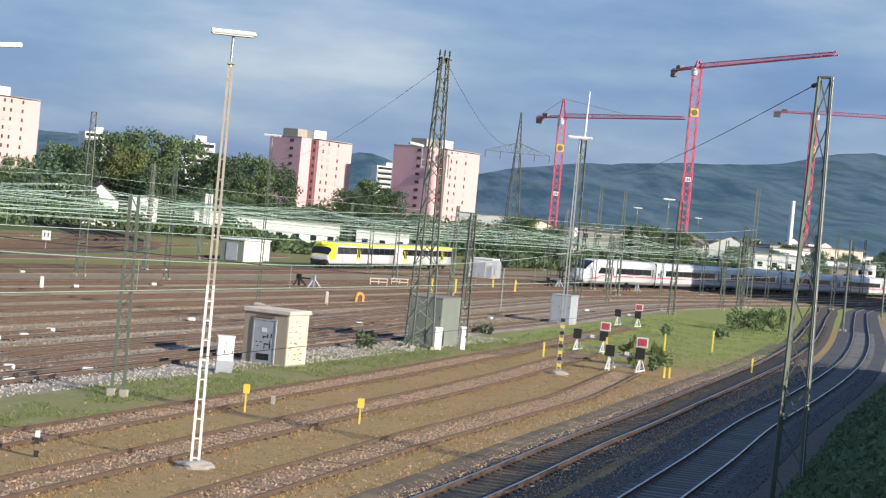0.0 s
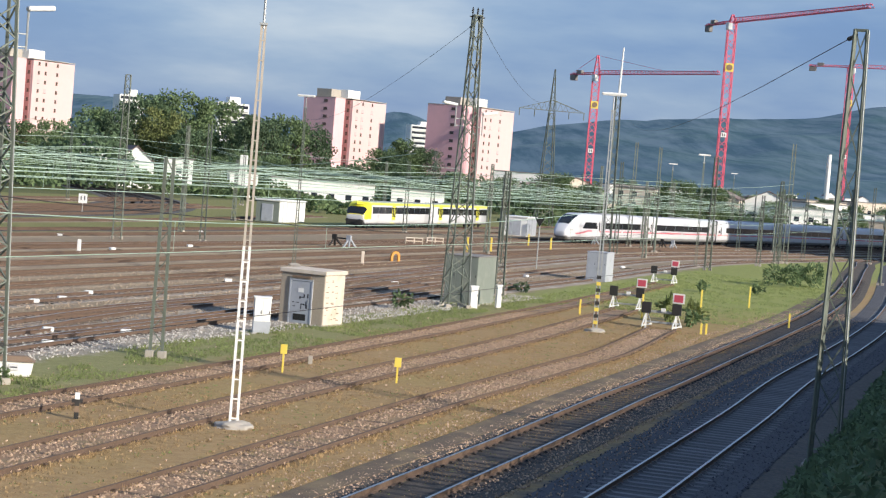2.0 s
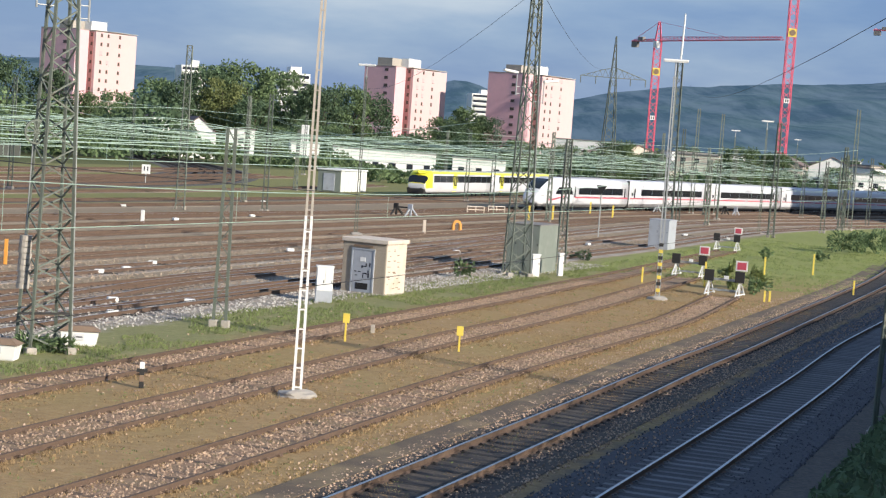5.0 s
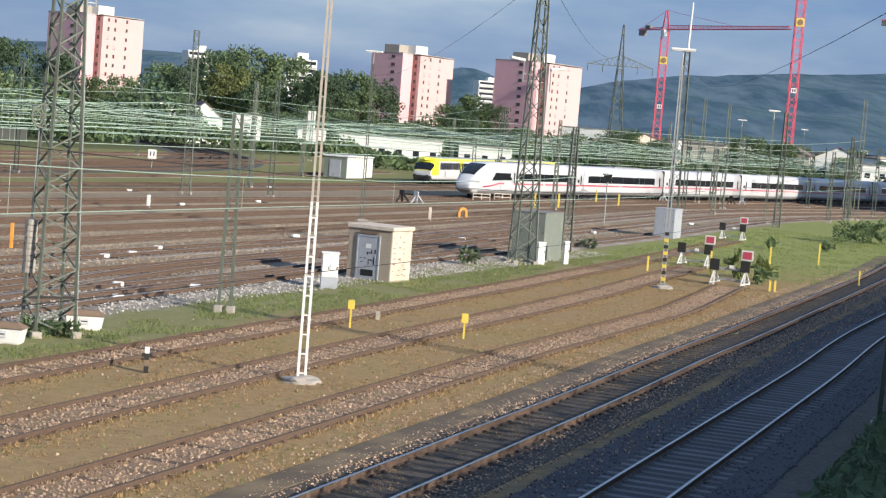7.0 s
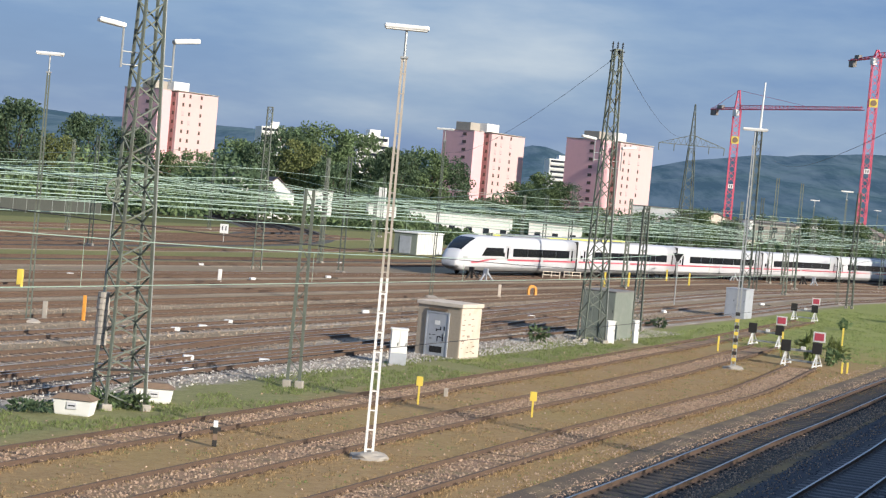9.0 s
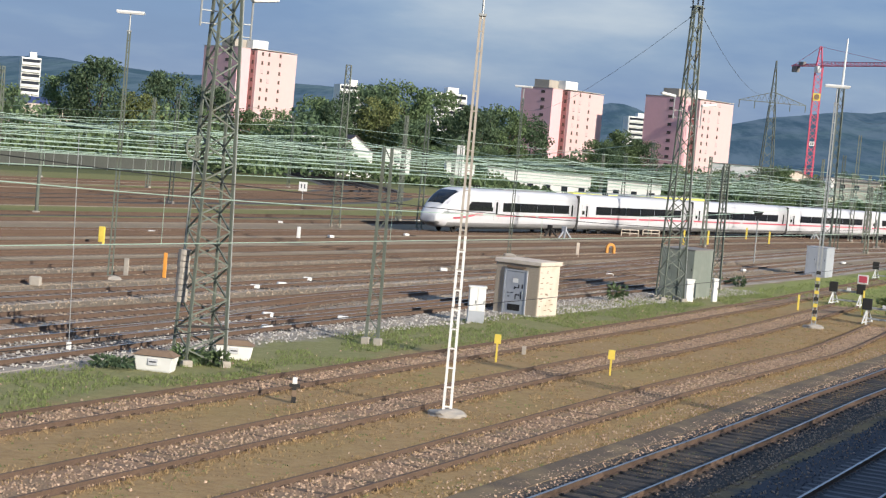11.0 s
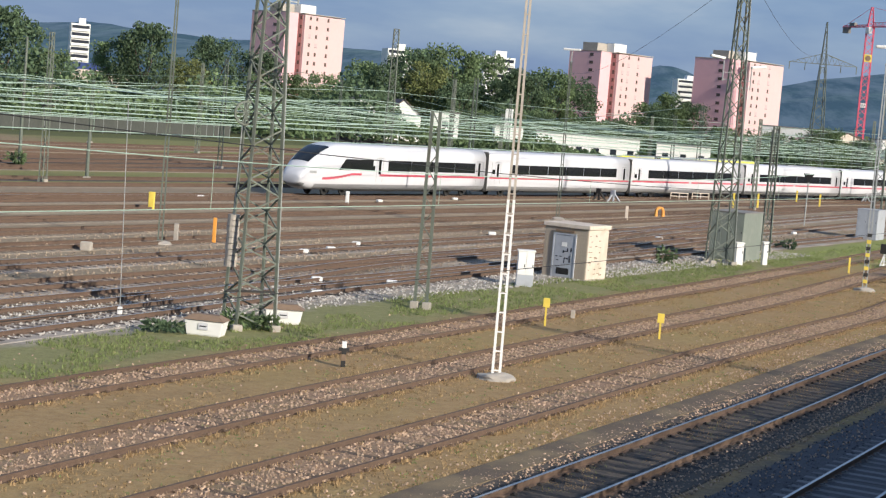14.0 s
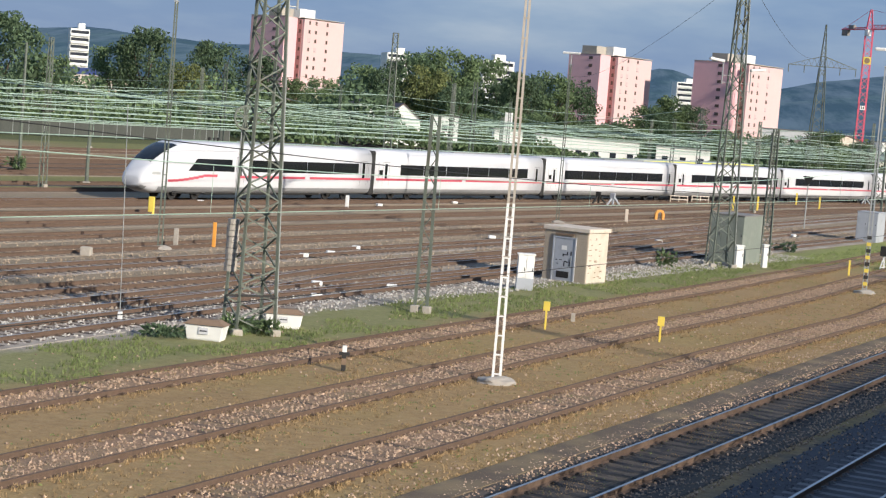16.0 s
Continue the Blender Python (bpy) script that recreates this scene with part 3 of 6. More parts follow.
def fast_car(front):
    """A car of the white express train; its own x runs from front to back."""
    hull = Hull(27.0 if front else 28.1, 1.43, 4.02, 0.42, 4.9 if front else 0.0, 1.25)
    L = hull.length
    root = thing("express_train_end_car" if front else "express_train_car", Matrix.Identity(4),
                 "white express train end car with red stripe and dark windows" if front else "white express train car with red stripe and dark windows", "train car", "cars of the white express train")
    part("body", hull.skin(0.0, L), M_TRAIN, root, smooth=True)
    bm = bmesh.new()
    for sg in (-1, 1):
        hull.patch(bm, 1.4 if front else 0.02, L - 0.02, 0.44, 0.92, sg, 0.02)
    part("skirt", bm, M_TRAIN_GREY, root, "grey lower skirt")
    for sg in (-1, 1):
        if front:
            runs = [(2.2, 7.4), (10.0, 18.0), (18.6, L - 0.1)]
        else:
            runs = [(0.1, 13.5), (14.1, L - 0.1)]
        for a, b in runs:
            bm = bmesh.new()
            if front and a < 3:
                for k in range(10):
                    x0, x1 = a + (b - a) * k / 10, a + (b - a) * (k + 1) / 10
                    h0 = 1.25 + 0.38 * min(1, k / 7) ** 1.5
                    hull.patch(bm, x0, x1, h0, h0 + 0.17, sg, 0.016, nx=2, nz=1)
            else:
                hull.patch(bm, a, b, 1.58, 1.75, sg, 0.014, nz=1)
            part("red_stripe", bm, M_RED, root)
        wins = [(4.2, 9.0, 1.5)] + [(11.2 + 3.5 * k, 14.66 + 3.5 * k, 0) for k in range(4)] if front else [(3.6 + 3.6 * k, 7.14 + 3.6 * k, 0) for k in range(6)]
        for a, b, lean in wins:
            bm = bmesh.new()
            hull.patch(bm, a + (0.9 if lean else 0), b, 2.02, 2.86, sg, 0.016, lean0=-0.9 if lean else 0)
            part("window", bm, M_GLASS_DARK, root)
        for a in ((9.5, 25.4) if front else (1.0, 26.4)):
            bm = bmesh.new()
            for x0, x1, z0, z1 in ((a, a + 0.04, 0.62, 3.05), (a + 0.92, a + 0.96, 0.62, 3.05), (a + 0.04, a + 0.92, 3.01, 3.05), (a + 0.04, a + 0.92, 0.62, 0.66)):
                hull.patch(bm, x0, x1, z0, z1, sg, 0.012, nx=1)
            d = part("door", bm, M_TRAIN_GREY, root)
            bm = bmesh.new()
            hull.patch(bm, a + 0.30, a + 0.66, 1.75, 2.9, sg, 0.016, nx=1)
            part("door_window", bm, M_GLASS_DARK, d)
        bm = bmesh.new()
        hull.patch(bm, 0.5 if not front else 8.9, 1.0 if not front else 9.3, 2.0, 2.4, sg, 0.01, nx=1)
        part("display_panel", bm, M_GLASS_DARK, root)
    for x in (0.42, L - 0.42) if not front else (L - 0.42,):
        bm = bmesh.new()
        for sg in (-1, 1):
            hull.patch(bm, x - 0.03, x + 0.03, 0.7, 3.7, sg, 0.008, nx=1)
        part("seam", bm, M_TRAIN_GREY, root)
    bm = bmesh.new()
    box(bm, (L + 0.37, 0, 2.15), (0.74, 2.70, 3.5), bevel=0.15)
    part("gangway", bm, M_BLACK, root, "black folding gangway bellows")
    bogie(root, 4.6)
    bogie(root, L - 4.0)
    bm = bmesh.new()
    box(bm, (L / 2, 0, 0.62), (14, 2.2, 0.5), bevel=0.08)
    part("underfloor_box", bm, M_BLACK, root)
    if front:
        bm = bmesh.new()
        hull.hood(bm, 1.0, 3.3, 60, 120)
        part("windscreen", bm, M_GLASS_DARK, root, "raked dark windscreen")
        for sg in (-1, 1):
            bm = bmesh.new()
            hull.patch(bm, 0.8, 1.5, 1.72, 1.9, sg, 0.02, nx=3, nz=2)
            part("headlight", bm, M_GALV, root)
        bm = bmesh.new()
        hull.hood(bm, 0.12, 0.5, 210, 330, 0.02)
        part("coupler_cover", bm, M_TRAIN_GREY, root)
    bm = bmesh.new()
    box(bm, (L * 0.62, 0, 4.03), (9.0, 1.5, 0.16), bevel=0.06)
    part("roof_unit", bm, M_TRAIN_GREY, root)
    bm = bmesh.new()
    for k in range(3):
        rod(bm, (8.6 + 0.5 * k, 0.4, 3.95), (8.6 + 0.5 * k, 0.4, 4.28), 0.1, 8)
        box(bm, (8.6 + 0.5 * k, 0.4, 4.2), (0.22, 0.22, 0.03))
    part("roof_insulator", bm, M_BLACK, root)
    return root


EXPRESS = [fast_car(True)]
mid_car = fast_car(False)
EXPRESS.append(mid_car)
for k in range(8):
    EXPRESS.append(copy_thing(mid_car, Matrix.Identity(4)))


def local_car(front):
    hull = Hull(26.9, 1.42, 3.46, 0.5, 2.2 if front else 0.0, 1.5, 6.0, 0.75)
    L = hull.length
    root = thing("regional_train_car", Matrix.Identity(4), "white regional train car with yellow roof and doors", "train car", "cars of the parked regional train")
    part("body", hull.skin(0, L), M_TRAIN, root, smooth=True)
    for sg in (-1, 1):
        bm = bmesh.new()
        hull.patch(bm, 0.4 if front else 0.02, L - 0.02, 3.04, 3.42, sg, 0.012)
        part("roof_edge", bm, M_YELLOW_TRAIN, root, "yellow roof edge")
        bm = bmesh.new()
        hull.patch(bm, 0.3, L - 0.02, 0.52, 0.68, sg, 0.014)
        part("skirt", bm, M_TRAIN_GREY, root)
        for k in range(10):
            a = 2.6 + 2.4 * k
            bm = bmesh.new()
            hull.patch(bm, a, a + 2.34, 1.95, 2.8, sg, 0.014)
            part("window", bm, M_GLASS_DARK, root)
        for a in ((10.2,) if front else (3.2, 21.0)):
            bm = bmesh.new()
            hull.patch(bm, a, a + 1.4, 0.7, 3.05, sg, 0.024, nx=2)
            d = part("door", bm, M_YELLOW_TRAIN, root, "yellow sliding door")
            for e in (0.15, 0.8):
                bm = bmesh.new()
                hull.patch(bm, a + e, a + e + 0.45, 1.5, 2.8, sg, 0.034, nx=1)
                part("door_window", bm, M_GLASS_DARK, d)
    if front:
        bm = bmesh.new()
        hull.hood(bm, 0.0, 2.2, -8, 188, 0.013, 12, 24)
        part("cab_front", bm, M_YELLOW_TRAIN, root, "yellow driver's cab front")
        bm = bmesh.new()
        hull.hood(bm, 0.02, 0.7, 24, 156, 0.03, 10, 14)
        part("windscreen", bm, M_GLASS_DARK, root)
        bm = bmesh.new()
        box(bm, (0.3, 0, 0.75), (0.9, 2.3, 0.7), bevel=0.1)
        for y in (-0.85, 0.85):
            rod(bm, (-0.5, y, 1.0), (0.2, y, 1.0), 0.1)
            rod(bm, (-0.55, y, 1.0), (-0.5, y, 1.0), 0.22, 14)
        part("buffer_beam", bm, M_BLACK, root)
    bogie(root, 4.0)
    bogie(root, L - 3.5)
    bm = bmesh.new()
    box(bm, (L / 2, 0, 3.45), (L - 6, 1.7, 0.12), bevel=0.05)
    part("roof_unit", bm, M_TRAIN_GREY, root)
    return root


def car_pose(way, s, length):
    a, _ = way.at(s + 3.5)
    b, _ = way.at(s + length - 3.5)
    d = (b - a).normalized()
    o = a - d * 3.5
    return Matrix.Translation((o.x, o.y, 0)) @ Matrix.Rotation(math.atan2(d.y, d.x), 4, "Z")


sy = WAY_Y.near_y(222) + 4.5
local_car(True).matrix_basis = car_pose(WAY_Y, sy, 26.9)
local_car(False).matrix_basis = car_pose(WAY_Y, sy + 27.2, 26.9)


# ---- tall buildings ----
def tower_block(corner, lit_w, dark_w, h, floors, label):
    """Two staggered slabs and a recessed stair core, its red-brown holding the recess's shade; x runs along the sunny
    front, whose right end stands at corner.
    """
    strip_w, step = 5.9, 3.0
    total = strip_w + lit_w
    root = thing("tower_block", Matrix.Translation((*corner, GZ)) @ Matrix.Rotation(radians(56), 4, "Z") @ Matrix.Translation((-total, 0, 0)), label, "apartment building", "pink tower blocks")
    fh = h / floors
    bm = bmesh.new()
    box(bm, (strip_w / 2, step + dark_w / 2, h / 2), (strip_w, dark_w, h))
    part("wall", bm, M_PINK, root, "dusky pink rendered slab")
    # Red-brown panel in the recess; its dark tone also paints the shade there.
    bm = bmesh.new()
    box(bm, (strip_w + 0.1, step / 2 + 0.5, h / 2 - 0.2), (0.4, step - 0.9, h - 0.4))
    part("stair_core", bm, M_CORE_SHADE, root, "red-brown recessed stair core with shade in its colour")
    bm = bmesh.new()
    box(bm, (strip_w + lit_w / 2, dark_w / 2, h / 2 - 0.15), (lit_w - 0.1, dark_w, h - 0.3))
    part("wall", bm, M_PINK_LIGHT, root, "pale pink rendered slab")
    bm = bmesh.new()
    box(bm, (5.0, 8.0, h + 1.4), (9.5, 6, 2.8))
    part("roof_house", bm, M_CONC, root, "grey lift house on the roof")
    bm = bmesh.new()
    box(bm, (9.0, 3.4, h + 1.5), (7.0, 3.0, 3.0))
    part("roof_house", bm, M_WHITE, root, "white roof hut")
    for x, y, w, d in ((strip_w / 2, step + dark_w / 2, strip_w, dark_w), (strip_w + lit_w / 2, dark_w / 2, lit_w, dark_w)):
        bm = bmesh.new()
        box(bm, (x, y, h + 0.1), (w + 0.25, d + 0.25, 0.22))
        part("parapet", bm, M_CONC, root)
    me, fr = [], []
    for w_, h_ in ((0.85, 1.15), (1.5, 0.95)):
        bm = bmesh.new()
        box(bm, (0, 0.02, 0), (w_, 0.10, h_))
        box(bm, (0, -0.05, -h_ / 2), (w_ + 0.2, 0.2, 0.08))
        k = bpy.data.meshes.new("window")
        bm.to_mesh(k)
        bm.free()
        k.materials.append(M_PANE_WARM)
        me.append(k)
        bm = bmesh.new()
        box(bm, (0, -0.01, 0), (w_ + 0.35, 0.06, h_ + 0.35))
        k = bpy.data.meshes.new("panel")
        bm.to_mesh(k)
        bm.free()
        k.materials.append(M_PINK_GREY)
        fr.append(k)
    r = random.Random(int(corner[0]))
    for k in range(floors):
        z = fh * (k + 0.55)
        for x in (strip_w + lit_w * 0.14, strip_w + lit_w * 0.30, strip_w + lit_w * 0.58):
            if x < strip_w + lit_w * 0.5 or k != 4:
                if r.random() < 0.25:
                    shared("panel", fr[0], root, Matrix.Translation((x, 0.0, z)))
                shared("window", me[0], root, Matrix.Translation((x, 0, z)))
        turn = Matrix.Rotation(-math.pi / 2, 4, "Z")
        shared("window", me[1], root, Matrix.Translation((0, step + dark_w * 0.30, z)) @ turn)
        shared("window", me[0], root, Matrix.Translation((strip_w - 0.10, 1.7, z)) @ turn)
    return root


for corner, lit_w, dark_w, h in (((-104.4, 592), 18.8, 16.0, 35.0), ((-1.1, 614), 20.0, 13.0, 31.3), ((43.0, 612), 22.0, 14.5, 31.9)):
    tower_block(corner, lit_w, dark_w, h, 12, "pink twelve-storey tower block with flat roof")


# ---- masts, lamps and boxes of the yard ----
def at(x, y, deg=0.0, z=GZ):
    return pose(x, y, z, 0, 0, deg)


def lattice(bm, h, w0, w1, leg, bays, d0=None, d1=None, z0=0.0):
    """Four corner legs with zigzag bracing on every side."""
    d0, d1 = d0 or w0, d1 or w1

    def corner(i, z):
        f = (z - z0) / (h - z0)
        w, d = w0 + (w1 - w0) * f, d0 + (d1 - d0) * f
        return Vector(((-1, 1, 1, -1)[i] * w / 2, (-1, -1, 1, 1)[i] * d / 2, z))
    for i in range(4):
        beam(bm, corner(i, z0), corner(i, h), leg)
    for k in range(bays):
        za, zb = z0 + (h - z0) * k / bays, z0 + (h - z0) * (k + 1) / bays
        for i in range(4):
            j = (i + 1) % 4
            if (k + i) % 2:
                beam(bm, corner(i, za), corner(j, zb), leg * 0.55)
            else:
                beam(bm, corner(j, za), corner(i, zb), leg * 0.55)
    for i in range(4):
        beam(bm, corner(i, h), corner((i + 1) % 4, h), leg * 0.7)


def twin(bm, h, w0, w1, leg, bays, z0=0.0, zig=True):
    """Two channels side by side, laced together."""
    def side(s, z):
        f = (z - z0) / (h - z0)
        return Vector((s * (w0 + (w1 - w0) * f) / 2, 0, z))
    for s in (-1, 1):
        beam(bm, side(s, z0), side(s, h), leg, leg * 1.6)
    for k in range(bays):
        za, zb = z0 + (h - z0) * k / bays, z0 + (h - z0) * (k + 1) / bays
        if zig:
            s = 1 if k % 2 else -1
            beam(bm, side(s, za), side(-s, zb), leg * 0.5)
        else:
            beam(bm, side(-1, za + 0.1), side(1, za + 0.1), leg * 1.3, leg * 0.8)


def footing(root, w, d, h, mat=None):
    bm = bmesh.new()
    bmesh.ops.create_icosphere(bm, subdivisions=3, radius=1.0)
    for v in bm.verts:
        k = 1 + 0.28 * noise.noise(v.co * 1.7 + Vector((w * 3, 0, 0)))
        v.co = Vector((v.co.x * w * 0.62 * k, v.co.y * d * 0.62 * k, max(-0.1, v.co.z * h * 1.1 * k)))
    part("footing", bm, mat or M_CONC, root, "rough pale concrete footing")


def lamp_head(root, x, z, length, name="lamp_head"):
    bm = bmesh.new()
    box(bm, (x, 0, z), (length, 0.34, 0.13), bevel=0.04)
    hd = part(name, bm, M_WHITE, root, "flat pale floodlight housing")
    bm = bmesh.new()
    box(bm, (x, 0, z - 0.075), (length * 0.92, 0.28, 0.03))
    part("diffuser", bm, M_WHITE, hd)


M_MAST_UP = surf("weathered_grey_brown_steel", (0.42, 0.37, 0.31), 0.7, 0, 0.25, 3, 0.5, 0.1)


def yard_lamp(m, h, head=1.25, mat=None, stripes=False, label="tall slender yard lamp mast with a flat double lamp head"):
    root = thing("yard_lamp", m, label, "lamp mast", "yard lamps")
    bm = bmesh.new()
    twin(bm, h * 0.93, 0.20, 0.10, 0.042, int(h * 1.7), 0.15, False)
    mast = part("mast", bm, M_MAST_UP if mat == M_WHITE else mat or M_GALV, root)
    if mat == M_WHITE:
        mast.data.materials.append(M_WHITE)
        bm = bmesh.new()
        twin(bm, h * 0.42, 0.207, 0.16, 0.046, int(h * 0.75), 0.16, False)
        part("painted_foot", bm, M_WHITE, root, "white-painted lower part")
    bm = bmesh.new()
    rod(bm, (0, 0, h * 0.92), (0, 0, h - 0.1), 0.035)
    box(bm, (0, 0, h * 0.93), (0.22, 0.14, 0.06))
    part("top_tube", bm, M_GALV, root)
    lamp_head(root, 0, h, head)
    footing(root, 1.0, 0.8, 0.18)
    if stripes:
        for k in range(8):
            bm = bmesh.new()
            box(bm, (0, -0.06, 0.5 + 0.34 * k), (0.22, 0.03, 0.18))
            part("warning_stripe", bm, M_BLACK if k % 2 else M_YELLOW, root)
    return root


yard_lamp(at(-3.64, 49.5, 6), 12.1, 1.25, M_WHITE, label="slender white-painted yard lamp mast with flat lamp head")
yard_lamp(at(11.67, 92.8, -4), 12.5, 1.3, M_GALV, True, "yard lamp mast with black and yellow warning stripes")
yard_lamp(at(-22.3, 81.3, 4), 12.5, 1.3, M_STEEL_GREEN)
yard_lamp(at(-6.2, 132.8, -10), 12.7, 1.3, M_STEEL_GREEN)
yard_lamp(at(34.6, 192.5), 12.2, 1.3, M_STEEL_GREEN)
yard_lamp(at(45, 277.3), 12.5, 1.4, M_STEEL_GREEN)
yard_lamp(at(70, 354.4), 13, 1.4, M_STEEL_GREEN)
yard_lamp(at(-33, 40.6, 4), 12.5, 1.3, M_STEEL_GREEN)


def cantilever(root, z, reach, sgn=1):
    """The arm that carries the contact wire beside its mast."""
    bm = bmesh.new()
    rod(bm, (0, 0, z), (0, sgn * reach, z + 1.0), 0.035, 6)
    rod(bm, (0, 0, z + 1.5), (0, sgn * reach, z + 1.1), 0.03, 6)
    rod(bm, (0, sgn * reach * 0.4, z + 0.4), (0, sgn * (reach + 0.3), z + 0.1), 0.025, 6)
    a = part("bracket_arm", bm, M_STEEL_GREEN, root)
    bm = bmesh.new()
    for zz in (z, z + 1.5):
        for k in range(4):
            rod(bm, (0, sgn * (0.25 + 0.09 * k), zz + (0.02 * k)), (0, sgn * (0.29 + 0.09 * k), zz + 0.02 * k), 0.08, 8)
    part("insulator", bm, M_BLACK, a)


def line_mast(m, h, w=0.42, kind="twin", arms=(1,), label="slim laced steel mast of the overhead line"):
    root = thing("catenary_mast", m, label, "catenary mast", "overhead line masts")
    bm = bmesh.new()
    if kind == "twin":
        twin(bm, h, w, w * 0.62, 0.07, int(h * 2.0))
    elif kind == "pole":
        rod(bm, (0, 0, 0), (0, 0, h), 0.15, 10, 0.10)
    else:
        lattice(bm, h, w, w * 0.55, 0.075, int(h * 1.5))
    part("mast", bm, M_STEEL_GREEN, root)
    bm = bmesh.new()
    for s in (-1, 1):
        box(bm, (s * w / 2, 0, 0.12), (0.3, 0.34, 0.3), bevel=0.03)
    part("foot", bm, M_CONC, root)
    for s in arms:
        cantilever(root, 5.4, 2.1, s)
    return root


TD = math.degrees(math.atan2(U.y, U.x))
line_mast(at(-7.82, 65.2, -5), 7.35, 0.46, "twin", ())
line_mast(at(8.14, 116.7, 0), 8.2, 0.6, "lattice", ())
line_mast(at(-22.3, 152.3, 5), 14.0, 0.75, "lattice", (1,), "tall lattice steel mast above the yard")
line_mast(at(18.9, 147.4, 0), 15.5, 0.7, "lattice", (), "tall lattice mast with a pale tip")
line_mast(at(34.4, 184.3), 11.9, 0.6, "lattice")
line_mast(at(51.8, 224.9), 15.3, 0.6, "twin")
line_mast(at(34.5, 244.8), 14.5, 0.5, "twin")
line_mast(at(38.2, 247.0), 14.1, 0.5, "twin")
line_mast(at(50.0, 221.9), 10.4, 0.6, "lattice")
line_mast(at(-41.2, 128.6), 5.0, 0.2, "pole", ())
bm = bmesh.new()
rod(bm, (18.9, 147.4, 15.2), (19.0, 147.4, 19.2), 0.10, 8, 0.06)
tagged(part("antenna_pole", bm, M_WHITE), "white pole standing on top of a lattice mast", "pole")
rnd = random.Random(4)
for v, us in ((47.3, (110, 150, 196)), (56.5, (128, 175, 225)), (70.4, (48, 95, 142, 190, 240, 290)), (80.2, (60, 108, 156, 205, 250)), (96, (58, 92, 128, 175, 230)), (117.5, (70, 105, 145)), (131, (60, 100, 140, 190))):
    for u in us:
        x, y = uv(u + rnd.uniform(-8, 8), v + rnd.uniform(-0.6, 0.6) - max(0, u - 190) * 0.16)
        if abs(x / y + 0.0) < 0.62:
            line_mast(at(x, y, TD + 90 + rnd.uniform(-4, 4)), rnd.choice((7.6, 8.4, 9.2, 10.5)), rnd.choice((0.4, 0.5)), rnd.choice(("twin", "twin", "lattice", "pole")), rnd.choice(((1,), (-1,), (1, -1))))
for u in (150, 172, 190, 205, 222, 240, 255, 270, 285, 300, 318):
    for v in (20, 36, 50, 66):
        x, y = uv(u + rnd.uniform(-9, 9), v - max(0, u - 190) * 0.35 + rnd.uniform(-2, 2))
        line_mast(at(x, y, TD + 90), rnd.choice((8.4, 9.5, 11)), 0.45, rnd.choice(("twin", "lattice", "pole")), (1, -1))


def bracket_lamp(root, x, z, sgn):
    bm = bmesh.new()
    rod(bm, (x, 0, z - 1.2), (x + sgn * 0.55, 0, z - 1.2), 0.02, 6)
    rod(bm, (x, 0, z - 0.8), (x + sgn * 0.55, 0, z - 0.8), 0.02, 6)
    rod(bm, (x + sgn * 0.55, 0, z - 1.3), (x + sgn * 0.55, 0, z), 0.035, 6)
    a = part("lamp_bracket", bm, M_GALV, root)
    bm = bmesh.new()
    box(bm, (x + sgn * 0.95, 0, z + 0.04), (0.9, 0.3, 0.16), bevel=0.06, m=Matrix.Translation((x + sgn * 0.95, 0, z)) @ Matrix.Rotation(-sgn * 0.12, 4, "Y") @ Matrix.Translation((-x - sgn * 0.95, 0, -z)))
    part("lantern", bm, M_WHITE, a, "pale cobra-head lantern")


def big_tower(m, h, w0, w1, label, lamps=(), tip=True, bays=1.3, leg=0.085):
    root = thing("lattice_tower", m, label, "lattice tower", "lattice towers")
    bm = bmesh.new()
    lattice(bm, h, w0, w1, leg, int(h * bays))
    part("frame", bm, M_STEEL_GREEN, root)
    for i in range(4):
        bm = bmesh.new()
        box(bm, ((-1, 1, 1, -1)[i] * w0 / 2, (-1, -1, 1, 1)[i] * w0 / 2, 0.05), (0.34, 0.34, 0.3), bevel=0.04)
        part("foot", bm, M_CONC, root)
    for x, z, sgn in lamps:
        bracket_lamp(root, x, z, sgn)
    if tip:
        bm = bmesh.new()
        for x in (-0.3, 0.0, 0.3):
            rod(bm, (x, 0, h), (x, 0, h + 0.45), 0.03, 6)
            for k in range(3):
                rod(bm, (x, 0, h + 0.12 + 0.1 * k), (x, 0, h + 0.16 + 0.1 * k), 0.07, 8)
        beam(bm, (-0.45, 0, h - 0.1), (0.45, 0, h - 0.1), 0.07)
        part("insulator_rack", bm, M_BLACK, root)
    bm = bmesh.new()
    tube(bm, [(w0 / 2 - (w0 - w1) / 2 * k / 10 + 0.05, -w0 / 2 + (w0 - w1) / 2 * k / 10 - 0.03, h * k / 10) for k in range(11)], 0.016, 6)
    part("cable_pipe", bm, M_GALV, root)
    return root


big_tower(at(4.65, 102.8, 18), 16.9, 1.25, 0.42, "tall tapering green-grey lattice tower with lamps", ((-0.3, 11.7, -1), (0.3, 11.3, 1)))
big_tower(at(13.1, 49.9, -19.5), 12.5, 0.80, 0.34, "tapering lattice steel mast beside the main line", (), False, 0.85, 0.07)
lt2 = big_tower(at(-12.05, 55.1, 33), 17.5, 1.28, 0.36, "massive green-grey lattice tower with tensioning weights", ((-0.3, 11.9, -1), (0.3, 11.6, 1)), False, 1.9, 0.085)
bm = bmesh.new()
rod(bm, (-0.74, 0.05, 0), (-0.74, 0.05, 0.17), 0.20, 14)
wt = part("tension_weight", bm, M_CONC, lt2, "round concrete tension weight")
wt.location.z = 1.95
